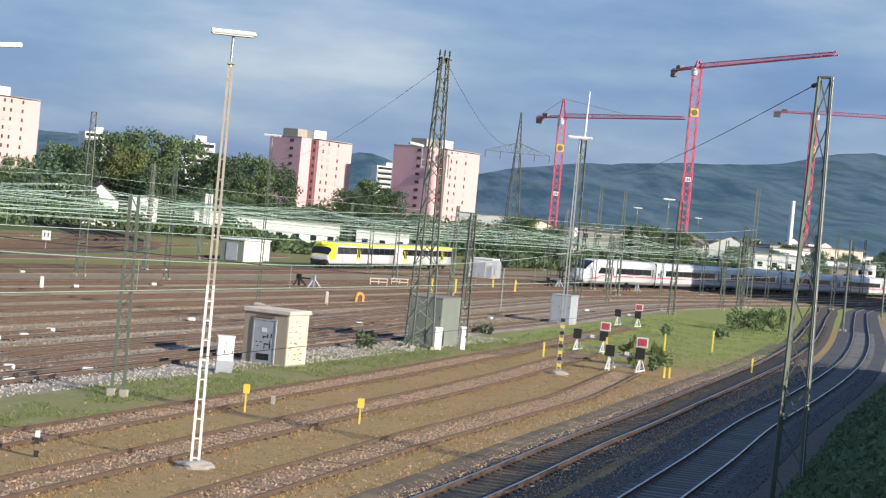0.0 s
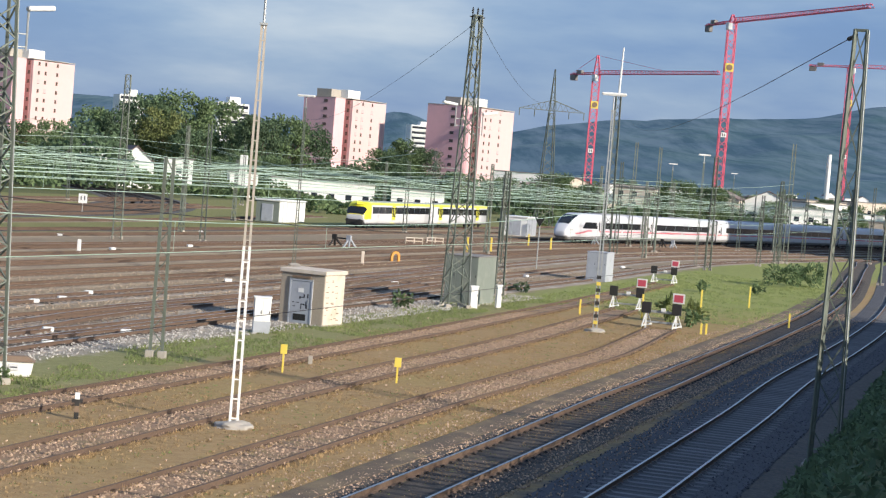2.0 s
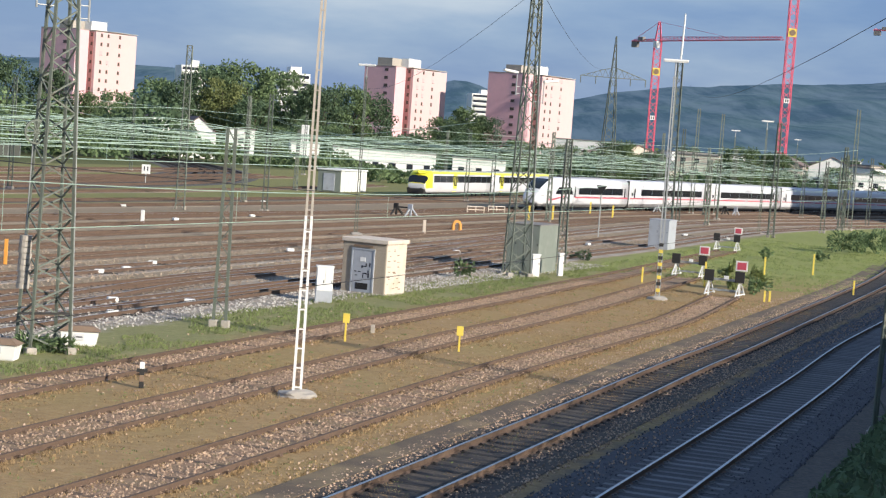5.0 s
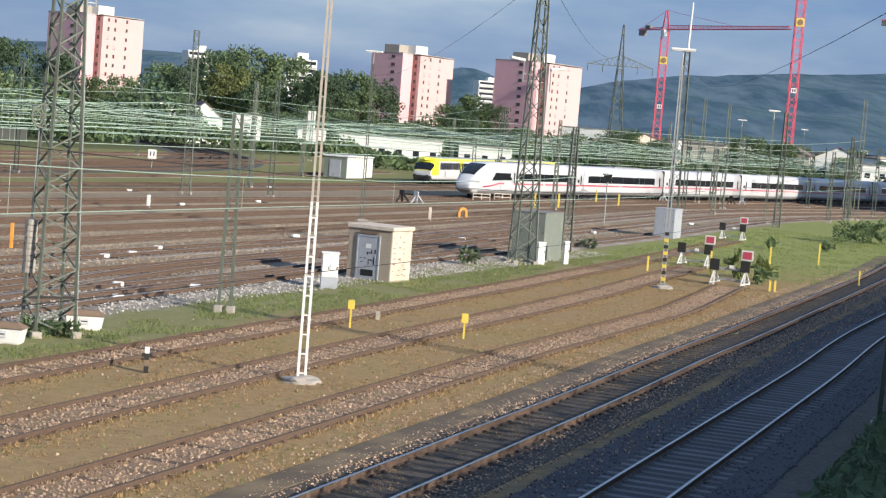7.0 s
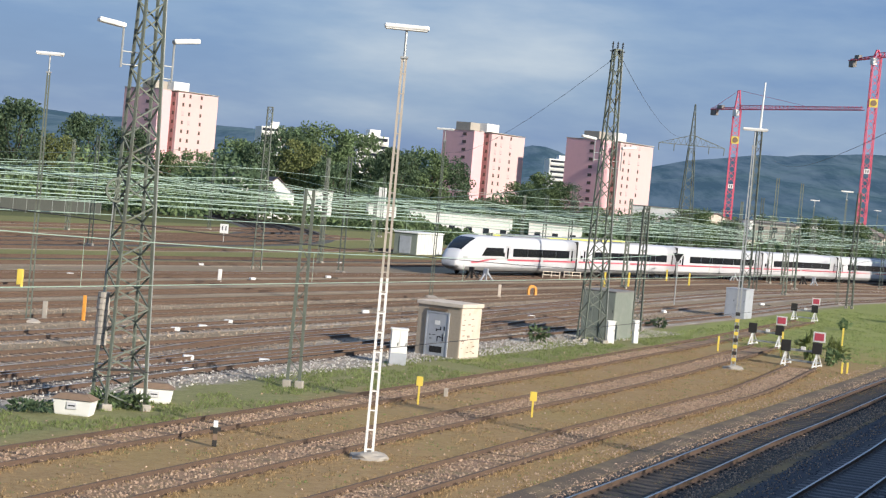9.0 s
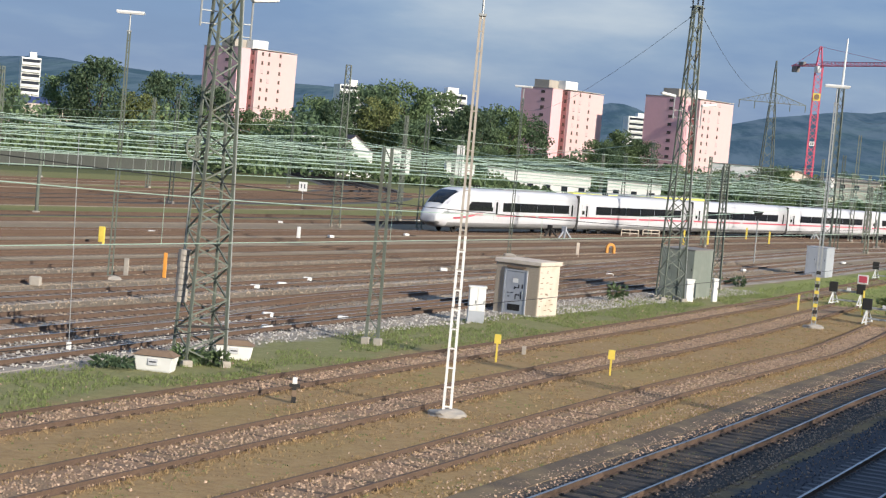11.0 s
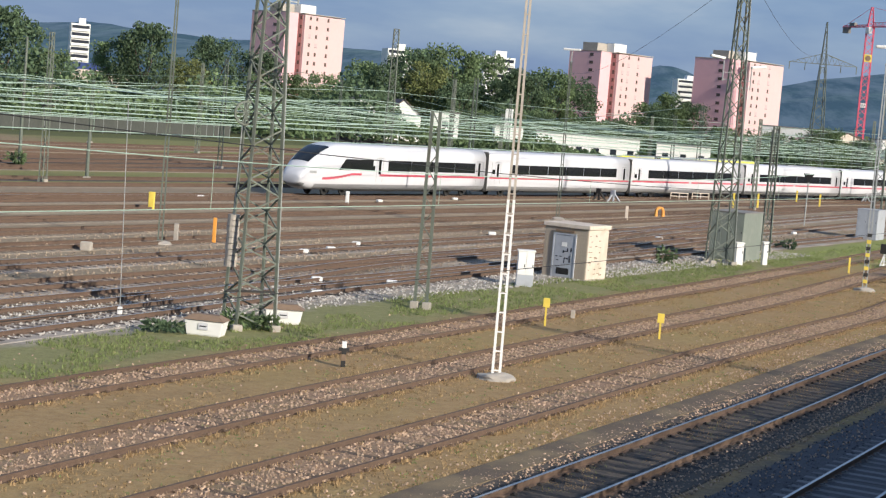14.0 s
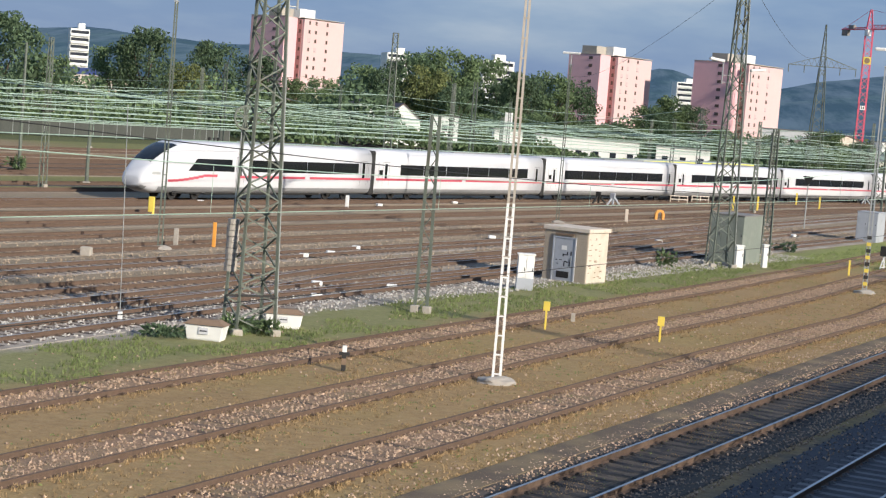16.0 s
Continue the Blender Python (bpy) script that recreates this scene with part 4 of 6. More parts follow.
for k in range(1, 9):
    shared("tension_weight", wt.data, lt2, Matrix.Translation((0.01 * (k % 3), 0, 1.95 + 0.185 * k)))
bm = bmesh.new()
rod(bm, (-0.74, 0.05, 3.6), (-0.74, -0.1, 6.5), 0.018, 6)
part("weight_rope", bm, M_GALV, lt2)
bm = bmesh.new()
for k in range(20):
    a, b = 2 * math.pi * k / 20, 2 * math.pi * (k + 1) / 20
    beam(bm, (-0.70 + 0.36 * math.cos(a), -0.25, 6.8 + 0.36 * math.sin(a)), (-0.70 + 0.36 * math.cos(b), -0.25, 6.8 + 0.36 * math.sin(b)), 0.06)
for k in range(5):
    a = math.pi * k / 5
    beam(bm, (-0.70 - 0.34 * math.cos(a), -0.25, 6.8 - 0.34 * math.sin(a)), (-0.70 + 0.34 * math.cos(a), -0.25, 6.8 + 0.34 * math.sin(a)), 0.035)
part("tension_wheel", bm, M_STEEL_GREEN, lt2, "spoked tensioning wheel")
bm = bmesh.new()
box(bm, (-0.2, -0.60, 1.25), (1.7, 0.07, 0.07))
part("cross_bar", bm, M_BLACK, lt2)


# ---- cabins and cabinets ----
def graffiti(bm, x0, x1, z0, z1, y, n, seed):
    r = random.Random(seed)
    for _ in range(n):
        x, z = r.uniform(x0, x1), r.uniform(z0, z1)
        if r.random() < 0.5:
            box(bm, (x, y, z), (r.uniform(0.04, 0.07), 0.006, r.uniform(0.12, 0.26)))
        else:
            box(bm, (x, y, z), (r.uniform(0.10, 0.2), 0.006, r.uniform(0.03, 0.05)))


M_PANEL = surf("pebbled_beige_panel", (0.40, 0.335, 0.26), 0.9, 0, 0.22, 14, 0.9, 0.5, (0.32, 0.26, 0.20))
M_CREAM = surf("cream_painted_panel", (0.64, 0.55, 0.46), 0.85, 0, 0.10, 6, 1.2, 0.2, (0.50, 0.43, 0.33), 0.6)
M_DOOR_GREY = surf("light_grey_steel_door", (0.40, 0.42, 0.46), 0.5, 0, 0.08, 4, 1.5, 0.05, (0.30, 0.31, 0.33))
M_CAB_GREEN = surf("grey_green_cabinet_paint", (0.20, 0.225, 0.195), 0.7, 0, 0.15, 3, 0.7, 0.1, (0.28, 0.29, 0.25))
M_INK = surf("dark_spray_paint", (0.03, 0.03, 0.04), 0.7, 0, 0.1, 3, 1, 0)
M_TAN = surf("brown_lid", (0.22, 0.15, 0.10), 0.8, 0, 0.25, 6, 1.5, 0.2)


def relay_cabin():
    root = thing("relay_cabin", at(-2.36, 83.1, -25.5), "beige concrete relay cabin with grey steel door and graffiti", "cabin")
    w, d, h = 2.32, 2.07, 2.42
    bm = bmesh.new()
    box(bm, (-w / 2, d / 2, h / 2), (w, d, h), bevel=0.03)
    part("wall", bm, M_PANEL, root)
    bm = bmesh.new()
    box(bm, (-w / 2 + 0.02, d / 2, h + 0.09), (w + 0.16, d + 0.16, 0.20), bevel=0.03)
    part("roof", bm, M_CREAM, root, "flat pale concrete roof slab")
    bm = bmesh.new()
    box(bm, (0.014, d / 2, h / 2 + 0.02), (0.03, d - 0.05, h - 0.1), bevel=0.008)
    side = part("side_panel", bm, M_CREAM, root, "sunlit cream side panel")
    bm = bmesh.new()
    r = random.Random(3)
    for k in range(26):
        z, y = 0.3 + 0.26 * (k % 8) + r.uniform(-0.05, 0.05), r.choice((0.25, 0.32, 0.85, 1.2, 1.5)) + r.uniform(-0.06, 0.06)
        box(bm, (0.032, y, z), (0.006, r.uniform(0.08, 0.28), r.uniform(0.02, 0.05)))
    part("paint_scrawl", bm, M_TAN, side, "faded scrawl on the side")["kind"] = "stuff"
    bm = bmesh.new()
    for x in (-1.78, -0.62):
        box(bm, (x, -0.02, 1.05), (0.07, 0.09, 2.1))
    box(bm, (-1.2, -0.02, 2.1), (1.23, 0.09, 0.07))
    part("door_frame", bm, M_DOOR_GREY, root)
    bm = bmesh.new()
    box(bm, (-1.2, -0.012, 1.06), (1.08, 0.06, 2.0), bevel=0.012)
    door = part("door", bm, M_DOOR_GREY, root, "grey steel door with dark spray marks")
    bm = bmesh.new()
    graffiti(bm, -1.62, -0.8, 0.85, 1.45, -0.047, 13, 5)
    part("graffiti", bm, M_INK, door)["kind"] = "stuff"
    bm = bmesh.new()
    box(bm, (-1.2, -0.047, 1.62), (0.28, 0.01, 0.2))
    part("sign_plate", bm, M_WHITE, door)
    bm = bmesh.new()
    for k in range(5):
        box(bm, (-1.2, -0.05, 0.24 + 0.055 * k), (0.62, 0.02, 0.035), m=None)
    box(bm, (-1.2, -0.045, 0.35), (0.66, 0.012, 0.3))
    part("louvre", bm, M_BLACK, door)
    bm = bmesh.new()
    rod(bm, (-0.78, -0.06, 1.05), (-0.78, -0.06, 1.2), 0.02)
    part("door_handle", bm, M_GALV, door)
    bm = bmesh.new()
    box(bm, (-1.2, -0.06, 2.25), (1.0, 0.04, 0.1))
    part("lintel", bm, M_TAN, root)
    bm = bmesh.new()
    box(bm, (-w / 2, d / 2, 0.0), (w + 0.1, d + 0.1, 0.12))
    part("plinth", bm, M_CONC, root)


relay_cabin()


def cabinet(m, w, d, h, mat, label, grey_low=False, doors=2, name="electrical_cabinet", roof=None):
    root = thing(name, m, label, "cabinet", "trackside cabinets")
    bm = bmesh.new()
    box(bm, (0, 0, h / 2), (w, d, h), bevel=0.02)
    part("body", bm, mat, root)
    bm = bmesh.new()
    box(bm, (0, 0, h + 0.03), (w + 0.08, d + 0.08, 0.07), bevel=0.015)
    part("roof", bm, roof or mat, root)
    for k in range(doors):
        bm = bmesh.new()
        ww = w / doors
        z0 = h * 0.36 if grey_low else 0.12
        box(bm, (-w / 2 + ww * (k + 0.5), -d / 2 - 0.01, (z0 + h * 0.97) / 2), (ww - 0.03, 0.03, h * 0.97 - z0), bevel=0.006)
        dr = part("door", bm, mat, root)
        bm = bmesh.new()
        box(bm, (-w / 2 + ww * (k + 0.85), -d / 2 - 0.035, h * 0.6), (0.03, 0.03, 0.14))
        part("handle", bm, M_BLACK, dr)
    if grey_low:
        bm = bmesh.new()
        box(bm, (0, 0, h * 0.17), (w + 0.02, d + 0.02, h * 0.34), bevel=0.01)
        part("plinth", bm, M_DOOR_GREY, root, "grey lower plinth")
    return root


cabinet(at(-4.85, 77.9, 8), 0.72, 0.5, 1.55, M_WHITE, "white trackside cabinet with grey plinth", True)
cabinet(pose(5.71, 107.5, GZ, 0, 0, -22), 2.05, 3.4, 2.85, M_CAB_GREEN, "large grey-green transformer cabinet with flat roof", False, 3, "transformer_cabinet", M_ROOF)
cabinet(at(5.75, 103.1, 12), 0.45, 0.35, 1.25, M_WHITE, "small white cabinet beside a lattice tower", False, 1)
cabinet(at(7.35, 105.1, 12), 0.3, 0.3, 1.3, M_WHITE, "narrow white cabinet beside the transformer cabinet", False, 1)
cabinet(pose(18.31, 145.6, GZ, 0, 0, -22), 1.68, 2.33, 2.35, M_DOOR_GREY, "grey trackside cabinet with pale sunlit side", False, 2)


def grit_box(m, label):
    root = thing("cable_box", m, label, "box", "white cable boxes")
    bm = bmesh.new()
    vs = box(bm, (0, 0, 0.24), (1.25, 0.62, 0.48))
    for v in vs:
        if v.co.z < 0.1:
            v.co.x *= 0.86
            v.co.y *= 0.86
    bmesh.ops.bevel(bm, geom=bm.edges[:], offset=0.03, segments=2, affect="EDGES")
    part("tub", bm, M_WHITE, root)
    bm = bmesh.new()
    vs = box(bm, (0, 0, 0.56), (1.34, 0.72, 0.16))
    for v in vs:
        if v.co.z > 0.58:
            v.co.x *= 0.6
            v.co.y *= 0.45
    part("lid", bm, M_TAN, root, "brown hipped lid")
    bm = bmesh.new()
    box(bm, (0.0, -0.315, 0.30), (0.3, 0.02, 0.2))
    lp = part("label_plate", bm, M_TRAIN, root)
    bm = bmesh.new()
    box(bm, (0.0, -0.328, 0.30), (0.22, 0.006, 0.04))
    part("text_bar", bm, M_INK, lp)
    return root


grit_box(at(-12.8, 52.6, -3), "white plastic cable box with brown lid in grass")
grit_box(at(-11.35, 57.2, 10), "white plastic cable box with brown lid by a tower")


# ---- small trackside things ----
def post(m, h, w, mat, label, plate=None, name="marker_post", group="marker posts"):
    root = thing(name, m, label, "marker post", group)
    bm = bmesh.new()
    box(bm, (0, 0, h / 2), (w, w * 0.7, h), bevel=w * 0.12)
    part("post", bm, mat, root)
    if plate:
        bm = bmesh.new()
        box(bm, (0, -w * 0.5, h - plate[1] / 2), (plate[0], 0.05, plate[1]), bevel=0.012)
        part("plate", bm, plate[2], root)
    return root


post(at(-3.08, 63.6), 1.02, 0.07, M_YELLOW, "yellow post with a square yellow plate", (0.24, 0.34, M_YELLOW))
post(at(1.02, 63.0), 0.92, 0.07, M_YELLOW, "yellow post with a square yellow plate", (0.24, 0.34, M_YELLOW))
post(at(-2.22, 67.0), 0.32, 0.16, M_CONC, "short concrete marker stone in dry grass")
post(at(-1.16, 140.1), 1.15, 0.24, M_CREAM, "stout cream marker post")
post(at(-29.07, 103.5), 1.1, 0.36, M_YELLOW, "stout yellow post between tracks")
post(at(-22.0, 83.0), 0.95, 0.22, M_CONC, "grey concrete post between tracks")
post(at(-23.8, 74.9), 0.42, 0.5, M_CONC, "low concrete block between tracks")
post(at(-21.2, 127.0), 1.0, 0.26, M_WHITE, "white post between tracks")
for x, y, hh in ((15.9, 104.8, 1.5), (25.2, 106.8, 0.9), (26.4, 124.4, 1.5), (22.0, 119.0, 1.3), (12.2, 104.8, 0.9), (18.0, 96.7, 0.6), (18.3, 96.8, 0.6)):
    post(at(x, y), hh, 0.11, M_YELLOW, "thin yellow marker post in grass")
for x, y in ((18.0, 213.7), (20.2, 208.3), (9.2, 183.9), (12, 189.4)):
    post(at(x, y), 1.5, 0.2, M_YELLOW, "yellow post between yard tracks")


def dwarf_signal(m):
    root = thing("dwarf_signal", m, "small black and white marker signal in dry grass", "signal")
    for k in range(4):
        bm = bmesh.new()
        box(bm, (0, 0, 0.1 + 0.18 * k), (0.13, 0.11, 0.18), bevel=0.01)
        part("band", bm, M_WHITE if k == 3 else M_BLACK if k % 2 == 0 else M_TAN, root)
    bm = bmesh.new()
    box(bm, (0, 0, 0.5), (0.3, 0.09, 0.09))
    part("arm", bm, M_BLACK, root)


dwarf_signal(at(-7.91, 48.9, 10))


def buffer_stop(m):
    """x across the track, -y faces an arriving wagon; the red board stands on the far right."""
    root = thing("buffer_stop", m, "steel buffer stop with black buffers and red white-edged board", "buffer stop", "buffer stops at the sidings' ends")
    for s in (-1, 1):
        bm = bmesh.new()
        beam(bm, (s * 0.85, 0, 0.0), (s * 0.85, 0, 1.15), 0.09)
        beam(bm, (s * 0.85, 0.02, 1.0), (s * 0.85 + 0.12, 1.3, 0.1), 0.06)
        beam(bm, (s * 0.85, -0.02, 0.9), (s * 0.85 - 0.1, -0.7, 0.1), 0.06)
        beam(bm, (s * 0.85 - 0.1, -0.7, 0.16), (s * 0.85 + 0.12, 1.3, 0.16), 0.06)
        part("strut", bm, M_WHITE, root, "pale steel strut")
    bm = bmesh.new()
    box(bm, (0, 0, 0.95), (2.1, 0.12, 0.12))
    box(bm, (0, 0.2, 0.35), (2.1, 0.1, 0.1))
    part("cross_beam", bm, M_GALV, root)
    for s in (-1, 1):
        bm = bmesh.new()
        box(bm, (s * 0.85, -0.12, 1.15), (0.52, 0.16, 0.62), bevel=0.02)
        part("buffer", bm, M_BLACK, root, "square black buffer")
    bm = bmesh.new()
    box(bm, (0.9, -0.05, 1.78), (0.66, 0.05, 0.56))
    b = part("board", bm, M_WHITE, root, "white-edged red board")
    bm = bmesh.new()
    box(bm, (0.9, -0.08, 1.78), (0.50, 0.02, 0.40))
    part("red_panel", bm, M_RED, b)
    bm = bmesh.new()
    box(bm, (0.1, -0.1, 1.08), (0.24, 0.14, 0.18))
    part("lamp_box", bm, M_WHITE, root)
    return root


bs = buffer_stop(at(16.0, 98.2, -18))
copy_thing(bs, at(16.0, 112.3, -18))
copy_thing(bs, at(24.2, 149.0, -18))


def yard_buffer(m):
    root = thing("yard_buffer_stop", m, "dark grey steel buffer stop at a yard track", "buffer stop", "yard buffer stops")
    for s in (-1, 1):
        bm = bmesh.new()
        beam(bm, (s * 0.8, 0, 0.1), (s * 0.8, 0, 1.1), 0.16)
        beam(bm, (s * 0.8, 0, 1.0), (s * 0.8 + 0.25, 0.9, 0.1), 0.14)
        beam(bm, (s * 0.8, 0, 1.0), (s * 0.8 - 0.25, -0.6, 0.1), 0.14)
        box(bm, (s * 0.8, -0.1, 1.0), (0.5, 0.2, 0.5), bevel=0.03)
        part("strut", bm, M_DOOR_GREY if s > 0 else M_BLACK, root)
    bm = bmesh.new()
    box(bm, (0, 0, 0.9), (1.8, 0.14, 0.14))
    part("cross_beam", bm, M_BLACK, root)
    return root


yb = yard_buffer(at(-3.5, 169.9, -30))
copy_thing(yb, at(28.5, 240.7, -30))
copy_thing(yb, at(41, 251.6, -30))


def frame_guard(m, mat, label):
    root = thing("pipe_guard", m, label, "guard rail", "pipe guards")
    bm = bmesh.new()
    for k in range(3):
        rod(bm, (-1.2 + 1.2 * k, 0, 0), (-1.2 + 1.2 * k, 0, 0.75), 0.05)
    for z in (0.4, 0.75):
        rod(bm, (-1.25, 0, z), (1.25, 0, z), 0.05)
    part("pipe", bm, mat, root)


frame_guard(at(3.8, 191.0, 40), M_CREAM, "cream pipe guard rail in the yard")
frame_guard(at(6.2, 196.1, 40), M_CREAM, "cream pipe guard rail in the yard")
M_ORANGE = surf("orange_paint", (0.75, 0.33, 0.06), 0.5, 0, 0.1, 3, 0.8, 0.05)


def orange_hump(m):
    root = thing("orange_guard", m, "orange arched cable guard between tracks", "guard", "orange guards")
    bm = bmesh.new()
    for k in range(8):
        a, b = math.pi * k / 8, math.pi * (k + 1) / 8
        beam(bm, (-0.34 * math.cos(a), 0, 0.45 + 0.34 * math.sin(a)), (-0.34 * math.cos(b), 0, 0.45 + 0.34 * math.sin(b)), 0.2)
    for s in (-1, 1):
        beam(bm, (s * 0.34, 0, 0), (s * 0.34, 0, 0.5), 0.2)
    part("arch", bm, M_ORANGE, root)
    return root


oh = orange_hump(at(1.5, 150.8, 30))
post(at(-20.6, 84.9), 1.25, 0.17, M_ORANGE, "orange post between yard tracks")


def point_motor(m):
    root = thing("point_machine", m, "small white point machine box between rails", "point machine", "point machines")
    bm = bmesh.new()
    box(bm, (0, 0, 0.12), (0.45, 0.32, 0.2), bevel=0.05)
    part("housing", bm, M_WHITE, root)
    bm = bmesh.new()
    rod(bm, (0.2, 0, 0.06), (0.9, 0, 0.05), 0.03, 6)
    box(bm, (0, 0, 0.02), (0.7, 0.3, 0.05))
    part("drive_rod", bm, M_BLACK, root)
    return root


pm = point_motor(at(-12.9, 71.3, 20))
for x, y in ((-10.0, 72.8), (-14.6, 91.4), (-15.9, 83.9), (-15.1, 86.7), (1.3, 119.6), (-26.6, 149.2), (-19.9, 134.2), (-15.6, 148.0), (-17.8, 178.4), (-9.0, 108.9), (-5.0, 124.4), (24, 173.1), (12, 142.0), (-30, 119.0), (-12.0, 66.5)):
    copy_thing(pm, at(x, y, rnd.uniform(0, 60)))


def signal_disc(x, y, h):
    root = thing("light_signal", at(x, y, -20), "slim post signal with a black triangular board", "signal", "light signals")
    bm = bmesh.new()
    rod(bm, (0, 0, 0), (0, 0, h), 0.06, 8)
    part("post", bm, M_GALV, root)
    bm = bmesh.new()
    bmesh.ops.create_cone(bm, cap_ends=True, segments=3, radius1=0.55, radius2=0.55, depth=0.05, matrix=Matrix.Translation((0, -0.08, h)) @ Matrix.Rotation(math.pi / 2, 4, "X") @ Matrix.Rotation(math.pi, 4, "Z"))
    part("board", bm, M_BLACK, root)


signal_disc(14.2, 158.2, 4.3)


def speed_board():
    root = thing("number_board", at(-34.6, 207.6), "white square board on a thin post", "sign")
    bm = bmesh.new()
    rod(bm, (0, 0, 0), (0, 0, 1.5), 0.05, 8)
    part("post", bm, M_GALV, root)
    bm = bmesh.new()
    box(bm, (0, -0.06, 1.7), (1.0, 0.04, 1.1))
    b = part("board", bm, M_WHITE, root)
    bm = bmesh.new()
    for x in (-0.2, 0.2):
        box(bm, (x, -0.085, 1.75), (0.12, 0.01, 0.5))
    part("text_bar", bm, M_INK, b)


speed_board()


def shed(m, w, length, h, end_mat, side_mat, label, bays):
    """x along the end wall, y along the side; the corner towards the yard is the origin's right end."""
    root = thing("equipment_shed", m, label, "shed", "equipment sheds")
    bm = bmesh.new()
    box(bm, (-w / 2, length / 2, h / 2), (w, length, h), bevel=0.03)
    part("wall", bm, end_mat, root)
    bm = bmesh.new()
    box(bm, (-w / 2, length / 2, h + 0.08), (w + 0.3, length + 0.3, 0.18), bevel=0.04)
    part("roof", bm, M_WHITE, root)
    for k in range(bays):
        bm = bmesh.new()
        box(bm, (0.03, length * (k + 0.5) / bays, h / 2), (0.08, length / bays - 0.16, h - 0.15), bevel=0.01)
        part("side_panel", bm, side_mat, root)
    bm = bmesh.new()
    box(bm, (-w / 2, -0.03, h * 0.45), (w * 0.5, 0.08, h * 0.8), bevel=0.02)
    part("door", bm, M_DOOR_GREY, root)
    return root


shed(pose(-13.0, 227.5, GZ, 0, 0, -20), 3.2, 8.6, 2.75, M_CAB_GREEN, M_WHITE, "long white equipment shed with grey end door", 7)
shed(pose(20.9, 253.6, GZ, 0, 0, -18), 3.4, 6.0, 2.65, M_WHITE, M_DOOR_GREY, "white shed covered in faded graffiti", 2)

root = thing("stay_wire", at(-16.29, 55.2), "thin vertical stay wire anchored in ballast", "wire")
bm = bmesh.new()
rod(bm, (0, 0, 0), (-0.2, 0, 6.9), 0.014, 6)
part("rope", bm, M_GALV, root)
bm = bmesh.new()
box(bm, (0, 0, 0.12), (0.14, 0.14, 0.3), bevel=0.02)
part("anchor", bm, M_WHITE, root)


# ---- overhead wires ----
def catenary(way, s0, s1, span, z_low, z_high, label, r=0.022, sag=0.75, droppers=True, mat=None):
    root = thing("overhead_line", Matrix.Identity(4), label, "overhead wire", "overhead lines")
    bm = bmesh.new()
    n = max(2, int((s1 - s0) / 6))
    pts = []
    for k in range(n + 1):
        s = s0 + (s1 - s0) * k / n
        q, _ = way.at(s, 0.2 * math.cos(s / span * math.pi))
        pts.append((q.x, q.y, z_low))
    tube(bm, pts, r, 4)
    part("contact_wire", bm, mat or M_WIRE, root)
    bm = bmesh.new()
    m = max(2, int((s1 - s0) / 3))
    pts = []
    for k in range(m + 1):
        s = s0 + (s1 - s0) * k / m
        q, _ = way.at(s)
        f = (s / span) % 1.0
        pts.append((q.x, q.y, z_high - sag * 4 * f * (1 - f)))
    tube(bm, pts, r, 4)
    part("messenger_wire", bm, mat or M_WIRE, root)
    if droppers:
        bm = bmesh.new()
        s = s0
        while s < s1:
            q, _ = way.at(s)
            f = (s / span) % 1.0
            rod(bm, (q.x, q.y, z_low), (q.x, q.y, z_high - sag * 4 * f * (1 - f)), r * 0.55, 4)
            s += 6.5
        ob = part("dropper", bm, M_WIRE, root)
        ob["kind"] = "stuff"
    return root


OHL = "pale green overhead contact wire with messenger and droppers"
catenary(WAY_D, 0, 195, 55, 5.65, 6.85, OHL, 0.007)
catenary(WAY_E, 0, 195, 55, 5.4, 7.0, "dark overhead contact wire above the main line", 0.0045, 0.75, False, M_BLACK)
for k, v in enumerate((35.8, 45.0, 49.6, 54.2, 58.8, 63.4, 68.0, 77.6, 92.5, 122)):
    w = Way([uv(-40, v - 0.8), uv(50, v), uv(120, v + 0.5), uv(200, v - 2), uv(260, v - 14), uv(340, v - 40)], 4.0)
    catenary(w, 8, w.length - 4, 58 + 2 * (k % 3), 5.6 + 0.1 * (k % 2), 7.0 + 0.25 * (k % 3), OHL, 0.012 + 0.00007 * v, 0.9, k % 2 == 0)
catenary(WAY_ICE, 76, 550, 60, 5.6, 7.1, OHL, 0.02, 0.9)
catenary(WAY_Y, 76, 445, 60, 5.6, 7.1, OHL, 0.02, 0.9)


def span_wires(p, q, zs, label="pale cross-span wires between masts"):
    root = thing("cross_span", Matrix.Identity(4), label, "overhead wire", "cross spans")
    for z0, z1, sag in zs:
        bm = bmesh.new()
        pts = []
        for k in range(13):
            f = k / 12
            pts.append((p[0] + (q[0] - p[0]) * f, p[1] + (q[1] - p[1]) * f, z0 + (z1 - z0) * f - sag * 4 * f * (1 - f)))
        tube(bm, pts, 0.016, 4)
        part("span_wire", bm, M_WIRE, root)


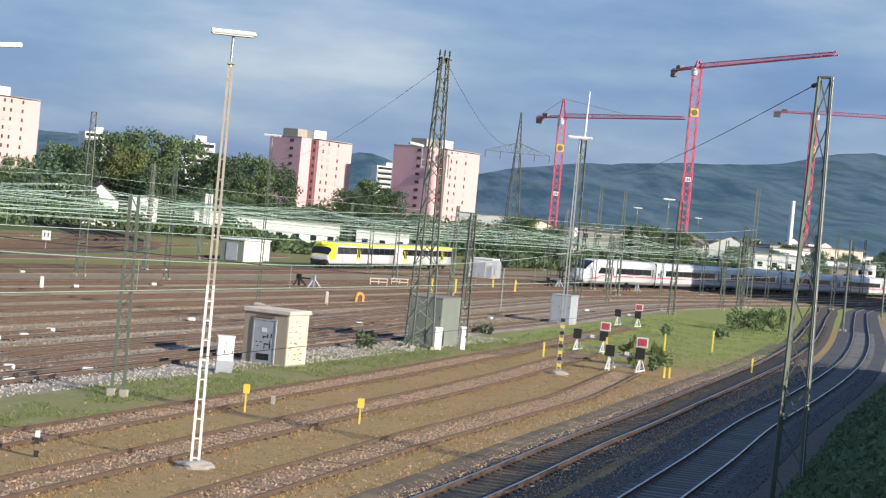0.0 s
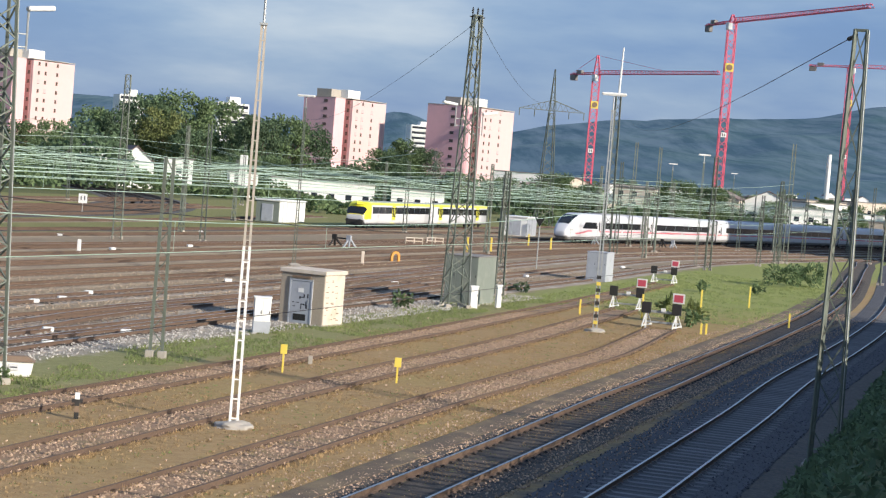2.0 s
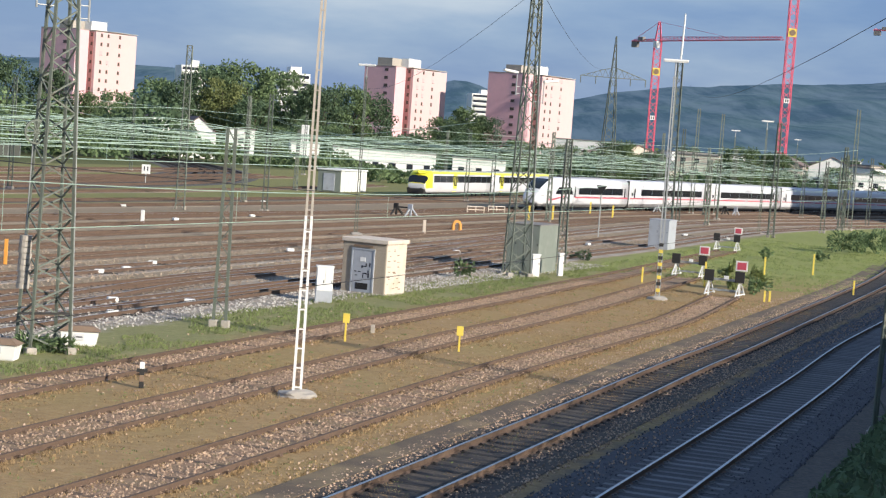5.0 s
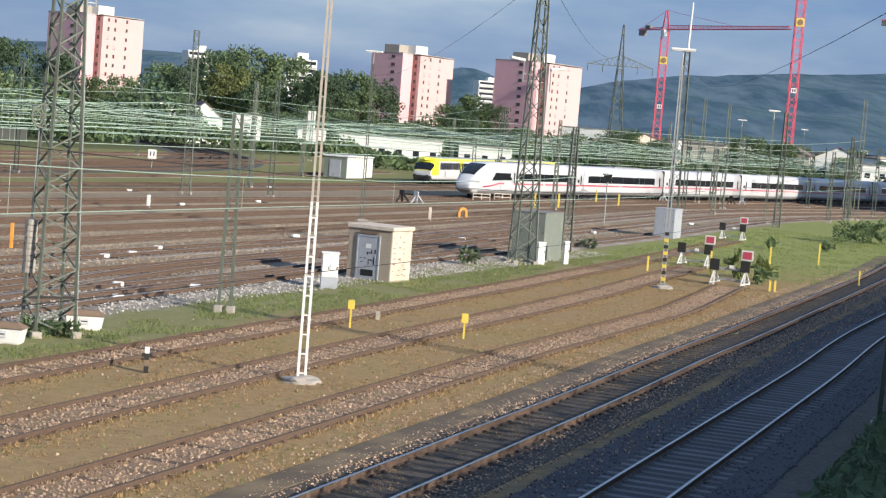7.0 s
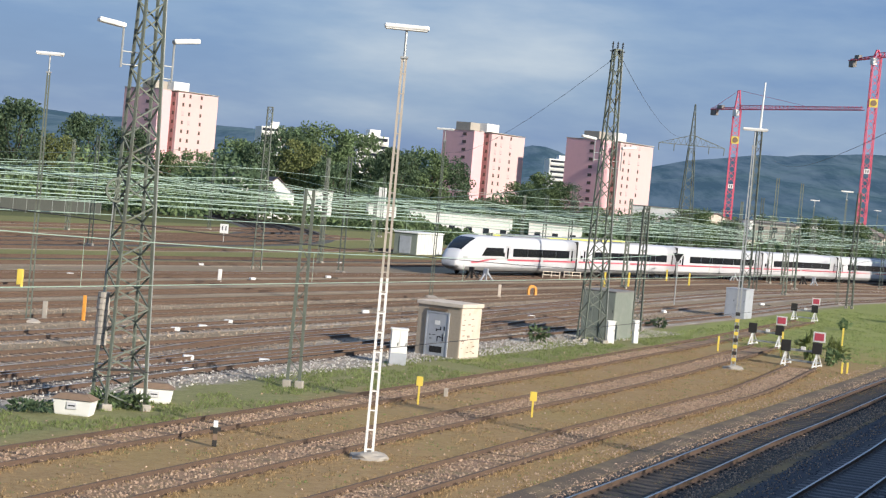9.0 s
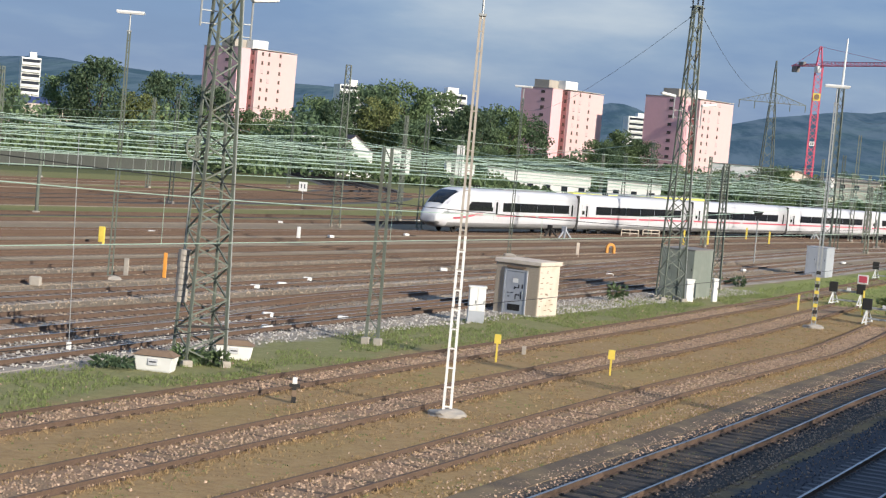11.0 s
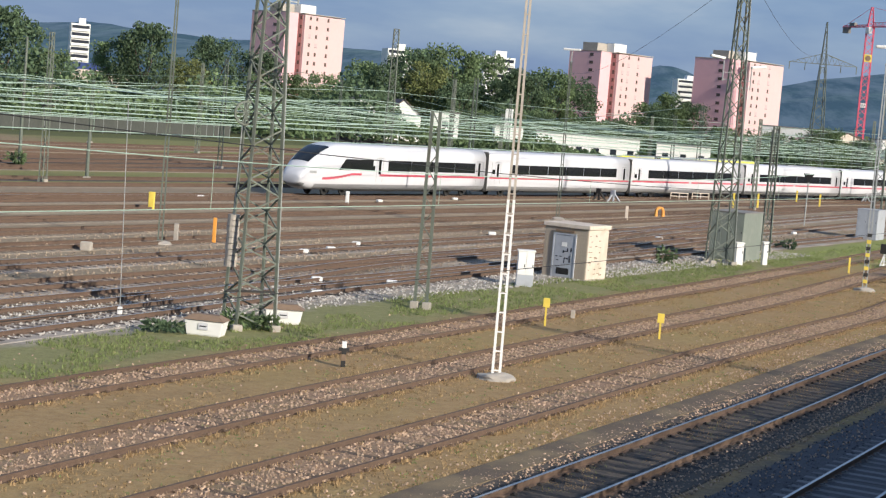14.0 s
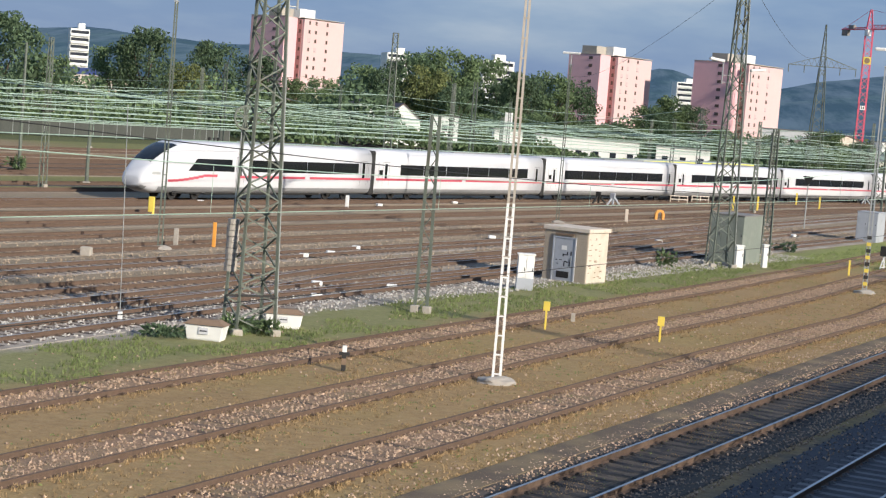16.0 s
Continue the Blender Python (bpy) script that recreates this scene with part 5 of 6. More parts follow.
for u, a, b in ((20, 48.8, 98), (62, 33, 71), (70, 70, 118), (92, 34, 72), (112, 47, 96), (128, 56, 98), (152, 47, 82), (178, 46, 80), (205, 40, 80), (235, 30, 74), (270, 18, 60)):
    span_wires(uv(u, a), uv(u + 4, b), ((8.4, 8.2, 1.6), (7.0, 7.0, 0.25), (5.9, 5.9, 0.1)))
for p, q, z0, z1 in (((-22, 151.5), (-60, 81.2), 8.5, 6.6), ((4.6, 102.8), (-30, 89.3), 7.6, 6.9), ((-13.4, 58.6), (-60, 128.5), 6.9, 8.4), ((8.1, 116.3), (60, 257.0), 7.5, 9), ((-13.4, 58.6), (-3, 169.1), 6.8, 7.2), ((-30, 152.8), (35, 185.3), 8.6, 8.8), ((18.9, 147.4), (52, 224.5), 8, 10), ((-30, 152.8), (-70, 202.9), 9.5, 8)):
    span_wires(p, q, ((z0, z1, 0.5),))
root = thing("feeder_wire", Matrix.Identity(4), "dark feeder wire with insulators leading to a tower", "overhead wire", "feeder wires")
for p, q in (((4.5, 102.8, 16.2), (-24, 480, 21)), ((13.0, 49.9, 12.2), (60, 446.3, 26)), ((4.7, 102.8, 16.6), (30, 321.9, 24))):
    bm = bmesh.new()
    tube(bm, [Vector(p).lerp(Vector(q), k / 14) - Vector((0, 0, 3.0 * 4 * (k / 14) * (1 - k / 14))) for k in range(15)], 0.016, 4)
    fw = part("feeder", bm, M_BLACK, root)
    bm = bmesh.new()
    d = (Vector(q) - Vector(p)).normalized()
    for k in range(7):
        o = Vector(p) + d * (0.8 + 0.14 * k) - Vector((0, 0, 0.05))
        rod(bm, o, o + d * 0.08, 0.07, 8)
    part("insulator", bm, M_BLACK, fw)


# ---- plants ----
def leaf_mesh(name, centres, mat, size, flat=0.5, seed=0):
    """Small leaf blades round the given centres."""
    r = np.random.RandomState(seed)
    c = np.asarray(centres, float)
    n = len(c)
    a = r.normal(size=(n, 3))
    a /= np.linalg.norm(a, axis=1)[:, None]
    b = np.cross(a, r.normal(size=(n, 3)))
    b /= np.linalg.norm(b, axis=1)[:, None]
    s = size * r.uniform(0.55, 1.25, (n, 1))
    v = np.stack([c - a * s, c - b * s * flat, c + a * s, c + b * s * flat], 1).reshape(-1, 3)
    me = bpy.data.meshes.new(name)
    me.from_pydata(v.tolist(), [], np.arange(4 * n).reshape(-1, 4).tolist())
    me.materials.append(mat)
    return me


def tree_mesh(seed, mat, leaf=0.019, clumps=70, per=90):
    """A unit tree: height 1, crown from 0.12 up."""
    r = np.random.RandomState(seed)
    pts = []
    centres = []
    for k in range(clumps):
        a, z = r.uniform(0, 2 * math.pi), r.uniform(0.2, 0.9)
        rad = 0.36 * math.sqrt(max(0.05, 1 - ((z - 0.5) / 0.48) ** 2)) * r.uniform(0.45, 1.0)
        c = np.array([rad * math.cos(a), rad * math.sin(a), z])
        centres.append(c)
        q = r.normal(size=(per, 3))
        q /= np.linalg.norm(q, axis=1)[:, None]
        q *= (r.uniform(0.1, 1.15, (per, 1)) ** 0.5) * r.uniform(0.08, 0.14)
        pts.append(c + q * np.array([1, 1, 0.75]))
    crown = leaf_mesh("crown", np.vstack(pts), mat, leaf, 0.6, seed)
    bm = bmesh.new()
    rod(bm, (0, 0, -0.01), (0.01, 0, 0.45), 0.028, 8, 0.014)
    for c in centres[:9]:
        rod(bm, (0, 0, 0.15 + 0.25 * (c[2] - 0.2)), tuple(c), 0.011, 5, 0.003)
    tr = bpy.data.meshes.new("trunk")
    bm.to_mesh(tr)
    bm.free()
    tr.materials.append(M_BARK)
    return tr, crown


TREES = [tree_mesh(11, M_LEAF), tree_mesh(12, M_LEAF_DARK), tree_mesh(13, M_LEAF), tree_mesh(14, M_LEAF_GOLD), tree_mesh(15, M_LEAF_DARK)]


def tree(x, y, h, wide=1.0, kind=0, label="full-crowned green broadleaf tree"):
    root = new("tree")
    root.matrix_basis = Matrix.Translation((x, y, GZ)) @ Matrix.Rotation(x * 1.7 + y, 4, "Z")
    tagged(root, label, "tree", "trees behind the yard")
    for nm, me in zip(("trunk", "crown"), TREES[kind]):
        o = shared(nm, me, root, Matrix.Diagonal((h * wide, h * wide, h, 1)))
    return root


rt = random.Random(9)
DARK = "dark green broadleaf tree with dense crown"
for x, y, h, w, k in ((-118, 313.8, 21, 1.0, 1), (-131, 327.3, 20, 1.1, 0), (-106, 303.0, 13, 1.1, 0), (-143, 321.9, 22, 1, 1), (-124, 300.3, 15, 1.1, 2), (-110, 378.7, 22.5, 0.85, 1), (-119, 386.8, 18, 0.9, 0), (-102, 384.1, 15, 0.9, 3),
                      (-106, 423.3, 22, 0.8, 1), (-97, 430.1, 19.5, 0.9, 1), (-90, 439.6, 14, 1, 0), (-54.5, 481.5, 26.5, 0.95, 0), (-65, 477.4, 25, 0.85, 1), (-78, 476.1, 20, 0.95, 0), (-71, 466.6, 19, 0.8, 4),
                      (-59, 469.3, 21, 0.8, 3), (-47, 500.4, 25, 0.85, 2), (-40, 489.6, 19, 0.9, 1), (-34, 470.7, 21.5, 0.85, 1), (-29, 512.6, 23, 0.9, 0), (-22, 520.7, 21, 0.9, 4), (-50, 459.9, 16, 1, 1),
                      (6, 574.8, 20, 0.9, 0), (-1, 565.3, 16, 1, 2), (13, 578.9, 18, 0.9, 1), (3, 541.0, 14, 1.1, 4), (-88, 473.4, 15, 1, 2), (-84, 446.3, 12, 1.1, 0)):
    tree(x, y, h, w, k, DARK if k in (1, 4) else "full-crowned green broadleaf tree")
for i in range(22):
    x = 48 + i * 12 + rt.uniform(-5, 5)
    y = 541 + i * 5.4 + rt.uniform(-34, 34)
    tree(x, y, rt.uniform(8, 13), 1.1, rt.choice((0, 1, 2, 4)), DARK)
for i in range(16):
    tree(-26 + i * 5.2 + rt.uniform(-2, 2), 430 + rt.uniform(-19, 19), rt.uniform(6.5, 10), 1.1, rt.choice((0, 1, 2, 4)), DARK)
for i in range(9):
    tree(-88 + i * 8 + rt.uniform(-2, 2), 372 + i * 4 + rt.uniform(-14, 14), rt.uniform(7, 10), 1.15, rt.choice((0, 1, 2)), DARK)
for i in range(26):
    tree(38 + i * 7 + rt.uniform(-4, 4), 385 + i * 5.4 + rt.uniform(-30, 54), rt.uniform(8, 14), 1.1, rt.choice((0, 1, 2, 4)), DARK)


def belt(p, q, depth, h, n, mat, size, seed, label, name="shrub_belt"):
    """A long belt of scrub with a ragged top."""
    r = np.random.RandomState(seed)
    p, q = np.array(p, float), np.array(q, float)
    d = q - p
    ln = np.linalg.norm(d)
    d /= ln
    e = np.array([-d[1], d[0]])
    s, o = r.uniform(0, ln, n), r.uniform(-0.5, 0.5, n) * depth
    top = h * (0.55 + 0.25 * np.sin(s * 0.21 + seed) + 0.2 * np.sin(s * 0.083 + 2 * seed) + 0.2 * np.sin(s * 0.61) * np.cos(o * 0.5))
    z = GZ + np.maximum(0.1, top * (1 - (2 * o / depth) ** 2 * 0.5)) * r.uniform(0.0, 1, n) ** 0.5
    xy = p + d * s[:, None] + e * o[:, None]
    me = leaf_mesh(name, np.c_[xy, z], mat, size, 0.65, seed)
    tagged(new(name, me), label, "shrubs", kind="stuff")


BELT = "dense belt of green shrubs behind the yard"
belt((-185, 202.9), (-62, 313.8), 26, 11, 16000, M_LEAF, 0.45, 1, BELT)
belt((-150, 263.7), (-50, 338.1), 16, 13, 14000, M_LEAF_DARK, 0.5, 2, BELT)
belt((-75, 354.4), (0, 354.4), 14, 5.5, 8000, M_LEAF, 0.45, 3, BELT)
belt((-40, 412.5), (90, 426.0), 16, 8, 12000, M_LEAF_DARK, 0.55, 4, BELT)
belt((25, 331.4), (120, 446.3), 8, 4.5, 4000, M_LEAF, 0.6, 5, BELT)
belt((80, 473.4), (300, 635.7), 20, 8, 7000, M_LEAF_DARK, 0.9, 6, BELT)
belt((-100, 446.3), (40, 466.6), 18, 11, 12000, M_LEAF_DARK, 0.6, 7, BELT)
belt((120, 676.3), (460, 973.8), 60, 11, 7000, M_LEAF_DARK, 1.1, 9, BELT)
belt((40, 838.6), (640, 1298.4), 80, 14, 8000, M_LEAF, 1.4, 10, BELT)
belt((60, 466.6), (200, 527.5), 14, 9, 7000, M_LEAF, 0.6, 11, BELT)
belt((-12, 290.8), (14, 317.8), 5, 3.5, 1500, M_LEAF, 0.45, 8, BELT)


def bush(x, y, h, w, n, mat, size, seed, label="leafy green bush growing in the grass"):
    r = np.random.RandomState(seed)
    q = r.normal(size=(n, 3))
    q /= np.linalg.norm(q, axis=1)[:, None]
    q *= r.uniform(0.3, 1, (n, 1)) ** 0.6
    q = q * np.array([w / 2, w / 2, h / 2]) * (0.8 + 0.3 * np.sin(5 * q[:, :1] + seed)) + np.array([0, 0, h * 0.48])
    o = new("bush", leaf_mesh("bush", q, mat, size, 0.45, seed))
    o.matrix_basis = at(x, y)
    tagged(o, label, "bush", "bushes in the yard")


bush(17.3, 103.5, 1.9, 2.0, 500, M_GRASS, 0.16, 1)
bush(19.0, 104.8, 1.5, 1.9, 420, M_GRASS, 0.15, 2)
bush(18.4, 101.4, 1.1, 1.6, 300, M_LEAF, 0.14, 3)
bush(1.5, 97.8, 1.1, 1.3, 260, M_LEAF, 0.13, 4)
bush(36.8, 159.6, 2.4, 4.0, 1500, M_LEAF, 0.14, 5)
bush(40.0, 163.7, 2.6, 4.0, 1500, M_LEAF, 0.14, 6)
bush(10.0, 122.4, 0.7, 2.6, 260, M_LEAF_DARK, 0.13, 7)
bush(26.0, 140.7, 1.0, 1.5, 200, M_LEAF, 0.15, 8)
bush(31.0, 143.4, 0.9, 1.3, 200, M_LEAF, 0.15, 9)
bush(-12.3, 54.6, 0.7, 1.5, 420, M_LEAF, 0.09, 10)
bush(-14.0, 52.2, 0.45, 1.6, 260, M_LEAF_DARK, 0.1, 11)
bush(-11.4, 54.9, 0.6, 1.0, 240, M_LEAF, 0.1, 12)
bush(-50.5, 139.3, 1.4, 2.2, 260, M_LEAF, 0.2, 13)


# ---- bank under the eye, with scrub ----
def bank():
    bm = bmesh.new()
    last = None
    for k in range(88):
        s = -26 + k * 1.7
        row = []
        fade = max(0.0, min(1.0, (122 - s) / 14))
        for o, z in ((-3.0, GZ - 0.2), (-3.3, GZ + 0.05), (-4.6, 1.1), (-6.4, 3.0), (-8.1, 4.6), (-10, 4.9), (-16, 4.9), (-24, 4.9), (-40, 4.8)):
            q, _ = WAY_E.at(s, o)
            zz = GZ - 0.2 + (z - GZ + 0.2) * fade + (0.2 * noise.noise((q.x * 0.6, q.y * 0.6, 3)) if z > 0.5 else 0)
            row.append(bm.verts.new((q.x, q.y, zz)))
        if last:
            for a in range(len(row) - 1):
                bm.faces.new((last[a], last[a + 1], row[a + 1], row[a]))
        last = row
    for fc in bm.faces:
        fc.normal_update()
        if fc.normal.z < 0:
            fc.normal_flip()
    m = surf("grassy_bank", (0.06, 0.085, 0.025), 0.95, 0, 0.4, 5, 0.5, 0.8, (0.09, 0.075, 0.04))
    tagged(part("embankment", bm, m, smooth=True), "steep grassy embankment beside the main line", "embankment", kind="structure")
    r = np.random.RandomState(5)
    pts = []
    for _ in range(24000):
        s, o = r.uniform(6, 116), r.uniform(-9.4, -3.4)
        q, _d = WAY_E.at(s, o)
        z = (-o - 3.3) / 4.8 * 4.55
        pts.append((q.x, q.y, z + r.uniform(0, 0.45) ** 1.5))
    tagged(new("bank_scrub", leaf_mesh("bank_scrub", pts, M_LEAF_DARK, 0.16, 0.35, 6)), "dark weeds covering the embankment slope", "shrubs", kind="stuff")


bank()


# ---- cranes and pylon ----
def crane(x, y, h, jib_to, back, label, top=5.0):
    root = thing("tower_crane", at(x, y), label, "tower crane", "tower cranes")
    bm = bmesh.new()
    lattice(bm, h, 2.2, 2.2, 0.26, int(h / 2.0))
    part("mast", bm, M_CRANE, root)
    d = Vector((jib_to[0] - x, jib_to[1] - y, 0))
    ln = d.length
    d.normalize()
    m = Matrix.Rotation(math.atan2(d.y, d.x), 4, "Z")

    def truss(x0, x1, hh, name):
        b = bmesh.new()
        n = max(3, int(abs(x1 - x0) / 1.7))
        for s in (-0.6, 0.6):
            beam(b, m @ Vector((x0, s, h)), m @ Vector((x1, s, h)), 0.2)
        beam(b, m @ Vector((x0, 0, h + hh)), m @ Vector((x1, 0, h + hh * 0.6)), 0.2)
        for k in range(n):
            xa, xb = x0 + (x1 - x0) * k / n, x0 + (x1 - x0) * (k + 1) / n
            for s in (-0.6, 0.6):
                beam(b, m @ Vector((xa, s, h)), m @ Vector(((xa + xb) / 2, 0, h + hh * 0.85)), 0.11)
                beam(b, m @ Vector(((xa + xb) / 2, 0, h + hh * 0.85)), m @ Vector((xb, s, h)), 0.11)
        part(name, b, M_CRANE, root)
    truss(1.2, ln, 1.3, "jib")
    truss(-1.2, -back, 0.7, "counter_jib")
    bm = bmesh.new()
    box(bm, (-back + 1.5, 0, h - 0.9), (2.6, 1.2, 2.0), bevel=0.1, m=m)
    box(bm, (-back + 4.4, 0, h + 0.7), (2.4, 1.2, 1.3), bevel=0.1, m=m)
    part("counterweight", bm, M_ROOF, root, "grey concrete counterweight")
    bm = bmesh.new()
    box(bm, (1.2, -1.6, h - 1.2), (1.6, 1.3, 2.0), bevel=0.1, m=m)
    part("cab", bm, M_WHITE, root)
    bm = bmesh.new()
    lattice(bm, h + top, 1.8, 0.5, 0.22, 4, z0=h)
    part("tower_head", bm, M_CRANE, root)
    bm = bmesh.new()
    if top > 3:
        beam(bm, (0, 0, h + top), m @ Vector((ln * 0.55, 0, h + 1.2)), 0.09)
        beam(bm, (0, 0, h + top), m @ Vector((-back + 1, 0, h + 0.6)), 0.09)
        part("tie_bar", bm, M_CRANE, root)
    else:
        bm.free()
    bm = bmesh.new()
    box(bm, (0, -1.25, h * 0.78), (2.3, 0.1, 2.3))
    s = part("sign", bm, M_YELLOW, root)
    bm = bmesh.new()
    rod(bm, (0, -1.32, h * 0.78), (0, -1.40, h * 0.78), 0.85, 20)
    part("emblem", bm, M_TAN, s)
    bm = bmesh.new()
    box(bm, (0, -1.2, h * 0.45), (1.5, 0.1, 1.3))
    s = part("number_plate", bm, M_WHITE, root)
    bm = bmesh.new()
    for k in (-0.3, 0.3):
        box(bm, (k, -1.27, h * 0.45), (0.3, 0.04, 0.8))
    part("text_bar", bm, M_INK, s)


crane(64.4, 561.3, 43.9, (94.9, 515.8), 12.5, "red lattice tower crane with level jib", 6.0)
crane(94.0, 497.7, 57.3, (115.6, 432.4), 15.0, "tall red lattice tower crane with long jib", 2.2)
crane(171.6, 664.1, 61.0, (225, 635.7), 16.0, "distant red tower crane with pale counterweight", 2.2)


def pylon(x, y, h):
    root = thing("power_pylon", at(x, y, 8), "grey lattice electricity pylon with one wide crossarm", "pylon")
    bm = bmesh.new()
    lattice(bm, h * 0.72, 3.0, 1.0, 0.13, 13)
    lattice(bm, h, 1.0, 0.15, 0.09, 7, z0=h * 0.72)
    part("frame", bm, M_STEEL_GREEN, root)
    for s in (-1, 1):
        bm = bmesh.new()
        z = h * 0.74
        for y_ in (-0.5, 0.5):
            beam(bm, (0, y_, z), (s * 6.1, 0, z), 0.09)
            beam(bm, (0, y_, z + 1.9), (s * 6.1, 0, z), 0.08)
        for k in range(6):
            xa = s * k
            beam(bm, (xa, 0, z), (xa + s * 0.5, 0, z + 1.9 * (1 - (k + 0.5) / 6.1)), 0.06)
            beam(bm, (xa + s * 0.5, 0, z + 1.9 * (1 - (k + 0.5) / 6.1)), (xa + s, 0, z), 0.06)
        for e in (3.2, 6.0):
            rod(bm, (s * e, 0, z), (s * e, 0, z - 1.3), 0.08, 6)
        part("crossarm", bm, M_STEEL_GREEN, root)


pylon(29.4, 321.9, 28.6)


# ---- houses and far buildings ----
M_ROOF_RED = surf("grey_brown_roof_tiles", (0.20, 0.15, 0.13), 0.9, 0, 0.2, 2, 0.3, 0.1)


def house(x, y, w, d, h, roof_h, deg, z=GZ, mat=None, label="white gabled house with tiled roof"):
    root = thing("house", pose(x, y, z, 0, 0, deg), label, "house", "houses behind the yard")
    bm = bmesh.new()
    box(bm, (0, 0, h / 2 - 1), (w, d, h + 2))
    if roof_h > 0.5:
        v = [bm.verts.new(p) for p in ((-w / 2, -d / 2, h), (w / 2, -d / 2, h), (0, -d / 2, h + roof_h))]
        bm.faces.new(v)
        v = [bm.verts.new(p) for p in ((-w / 2, d / 2, h), (w / 2, d / 2, h), (0, d / 2, h + roof_h))]
        bm.faces.new(v[::-1])
    part("wall", bm, mat or M_WHITE, root)
    bm = bmesh.new()
    if roof_h > 0.5:
        for s in (-1, 1):
            a = Vector((s * (w / 2 + 0.4), 0, h - 0.3))
            b = Vector((0, 0, h + roof_h + 0.12))
            for q0, q1 in ((a, b),):
                vs = [bm.verts.new((q.x, yy, q.z + dz)) for dz in (0, 0.18) for q in (q0, q1) for yy in (-d / 2 - 0.4, d / 2 + 0.4)]
                for f in ((0, 1, 3, 2), (4, 6, 7, 5), (0, 4, 5, 1), (2, 3, 7, 6), (0, 2, 6, 4), (1, 5, 7, 3)):
                    bm.faces.new([vs[i] for i in f])
    else:
        box(bm, (0, 0, h + 0.15), (w + 0.4, d + 0.4, 0.3))
    bmesh.ops.recalc_face_normals(bm, faces=bm.faces)
    part("roof", bm, M_ROOF_RED if roof_h > 0.5 else M_ROOF, root)
    nx = max(1, int(w / 3.2))
    for f in range(max(1, int(h / 2.9))):
        for k in range(nx):
            bm = bmesh.new()
            xx = -w / 2 + w * (k + 0.5) / nx
            box(bm, (xx, -d / 2, 1.5 + 2.9 * f), (1.3, 0.12, 1.2))
            part("window", bm, M_PANE, root)
    return root


house(-64, 389.5, 8, 10, 6.5, 2.6, 20)
house(-55.5, 392.2, 8, 10, 5.6, 3.2, 20)
house(-45.5, 394.9, 6, 8, 6.8, 0.3, 10, label="small white flat-roofed house")
house(-13, 384.1, 22, 9, 4.6, 0.3, 4, label="long low white flat-roofed building with window band")
house(-30, 380.1, 6, 6, 5.0, 0.3, 10, label="small white flat-roofed house")
house(8, 405.8, 12, 8, 4.0, 0.3, 0, label="low white flat-roofed shed")
root = thing("chimney_column", at(-29.0, 367.9, 0), "white square chimney column", "chimney")
bm = bmesh.new()
box(bm, (0, 0, 4.4), (1.5, 1.5, 8.8), bevel=0.05)
part("shaft", bm, M_WHITE, root)


def slab_block(x, y, w, d, h, floors, deg, label, mat=None):
    root = thing("apartment_block", at(x, y, deg), label, "apartment building", "far apartment blocks")
    bm = bmesh.new()
    box(bm, (0, 0, h / 2), (w, d, h))
    part("wall", bm, mat or M_WHITE, root)
    for k in range(floors):
        z = h * (k + 0.55) / floors
        bm = bmesh.new()
        box(bm, (0, -d / 2 - 0.05, z), (w * 0.92, 0.2, h / floors * 0.42))
        part("window_band", bm, M_PANE, root)
        bm = bmesh.new()
        box(bm, (0, -d / 2 - 0.5, z - h / floors * 0.42), (w * 0.96, 1.0, h / floors * 0.28))
        part("balcony", bm, mat or M_WHITE, root)
    bm = bmesh.new()
    box(bm, (w * 0.1, 0, h + 1.2), (w * 0.35, d * 0.5, 2.4))
    part("roof_house", bm, M_WHITE, root)


slab_block(-116, 798.0, 11, 14, 33, 11, 20, "white apartment block with balconies behind trees")
slab_block(-60, 673.5, 12, 12, 29, 10, 20, "white apartment block with balconies behind trees")
slab_block(20, 1082.0, 15, 14, 38, 12, 12, "white stepped apartment block far behind")
slab_block(26, 1084.7, 8, 14, 33, 10, 12, "white stepped apartment block far behind")
slab_block(-245, 741.2, 8, 9, 31, 10, 24, "white apartment tower beyond the trees")
root = thing("warehouse", pose(-142, 440.9, GZ, 0, 0, 25), "low building with dark blue roof", "building")
bm = bmesh.new()
box(bm, (0, 0, 5), (26, 14, 10))
part("wall", bm, M_CREAM, root)
bm = bmesh.new()
box(bm, (0, -1, 12), (26, 0.4, 6), m=Matrix.Translation((0, -4, 9)) @ Matrix.Rotation(-0.7, 4, "X") @ Matrix.Translation((0, 4, -9)))
part("roof", bm, surf("blue_roof", (0.03, 0.05, 0.14), 0.6, 0, 0.1, 1, 0.2, 0), root)
# Added out of view, only to throw shade on the far train cars.
root = thing("office_block", at(161, 258, 51), "long plain grey block added out of view to cast shade", "building")
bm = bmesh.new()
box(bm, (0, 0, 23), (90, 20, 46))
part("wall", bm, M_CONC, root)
root = thing("tall_chimney", at(160.5, 640.4), "slim white chimney with grey base", "chimney")
bm = bmesh.new()
rod(bm, (0, 0, 0), (0, 0, 27), 1.0, 14, 0.8)
part("shaft", bm, M_WHITE, root)


# ---- hills round the town ----
def ridge(az):
    """Height over distance of the skyline at a bearing."""
    g = lambda c, w: math.exp(-((az - c) / w) ** 2)
    e = 0.0266 + 0.0325 * g(0.303, 0.111) + 0.0148 * g(0.148, 0.067) + 0.0104 * g(0.004, 0.022) + 0.006 * g(-0.163, 0.06) + 0.0074 * g(-0.31, 0.09) + 0.022 * g(0.55, 0.15)
    return e + 0.0016 * noise.noise((az * 30, 1.0, 0)) + 0.0008 * noise.noise((az * 120, 4.0, 0))


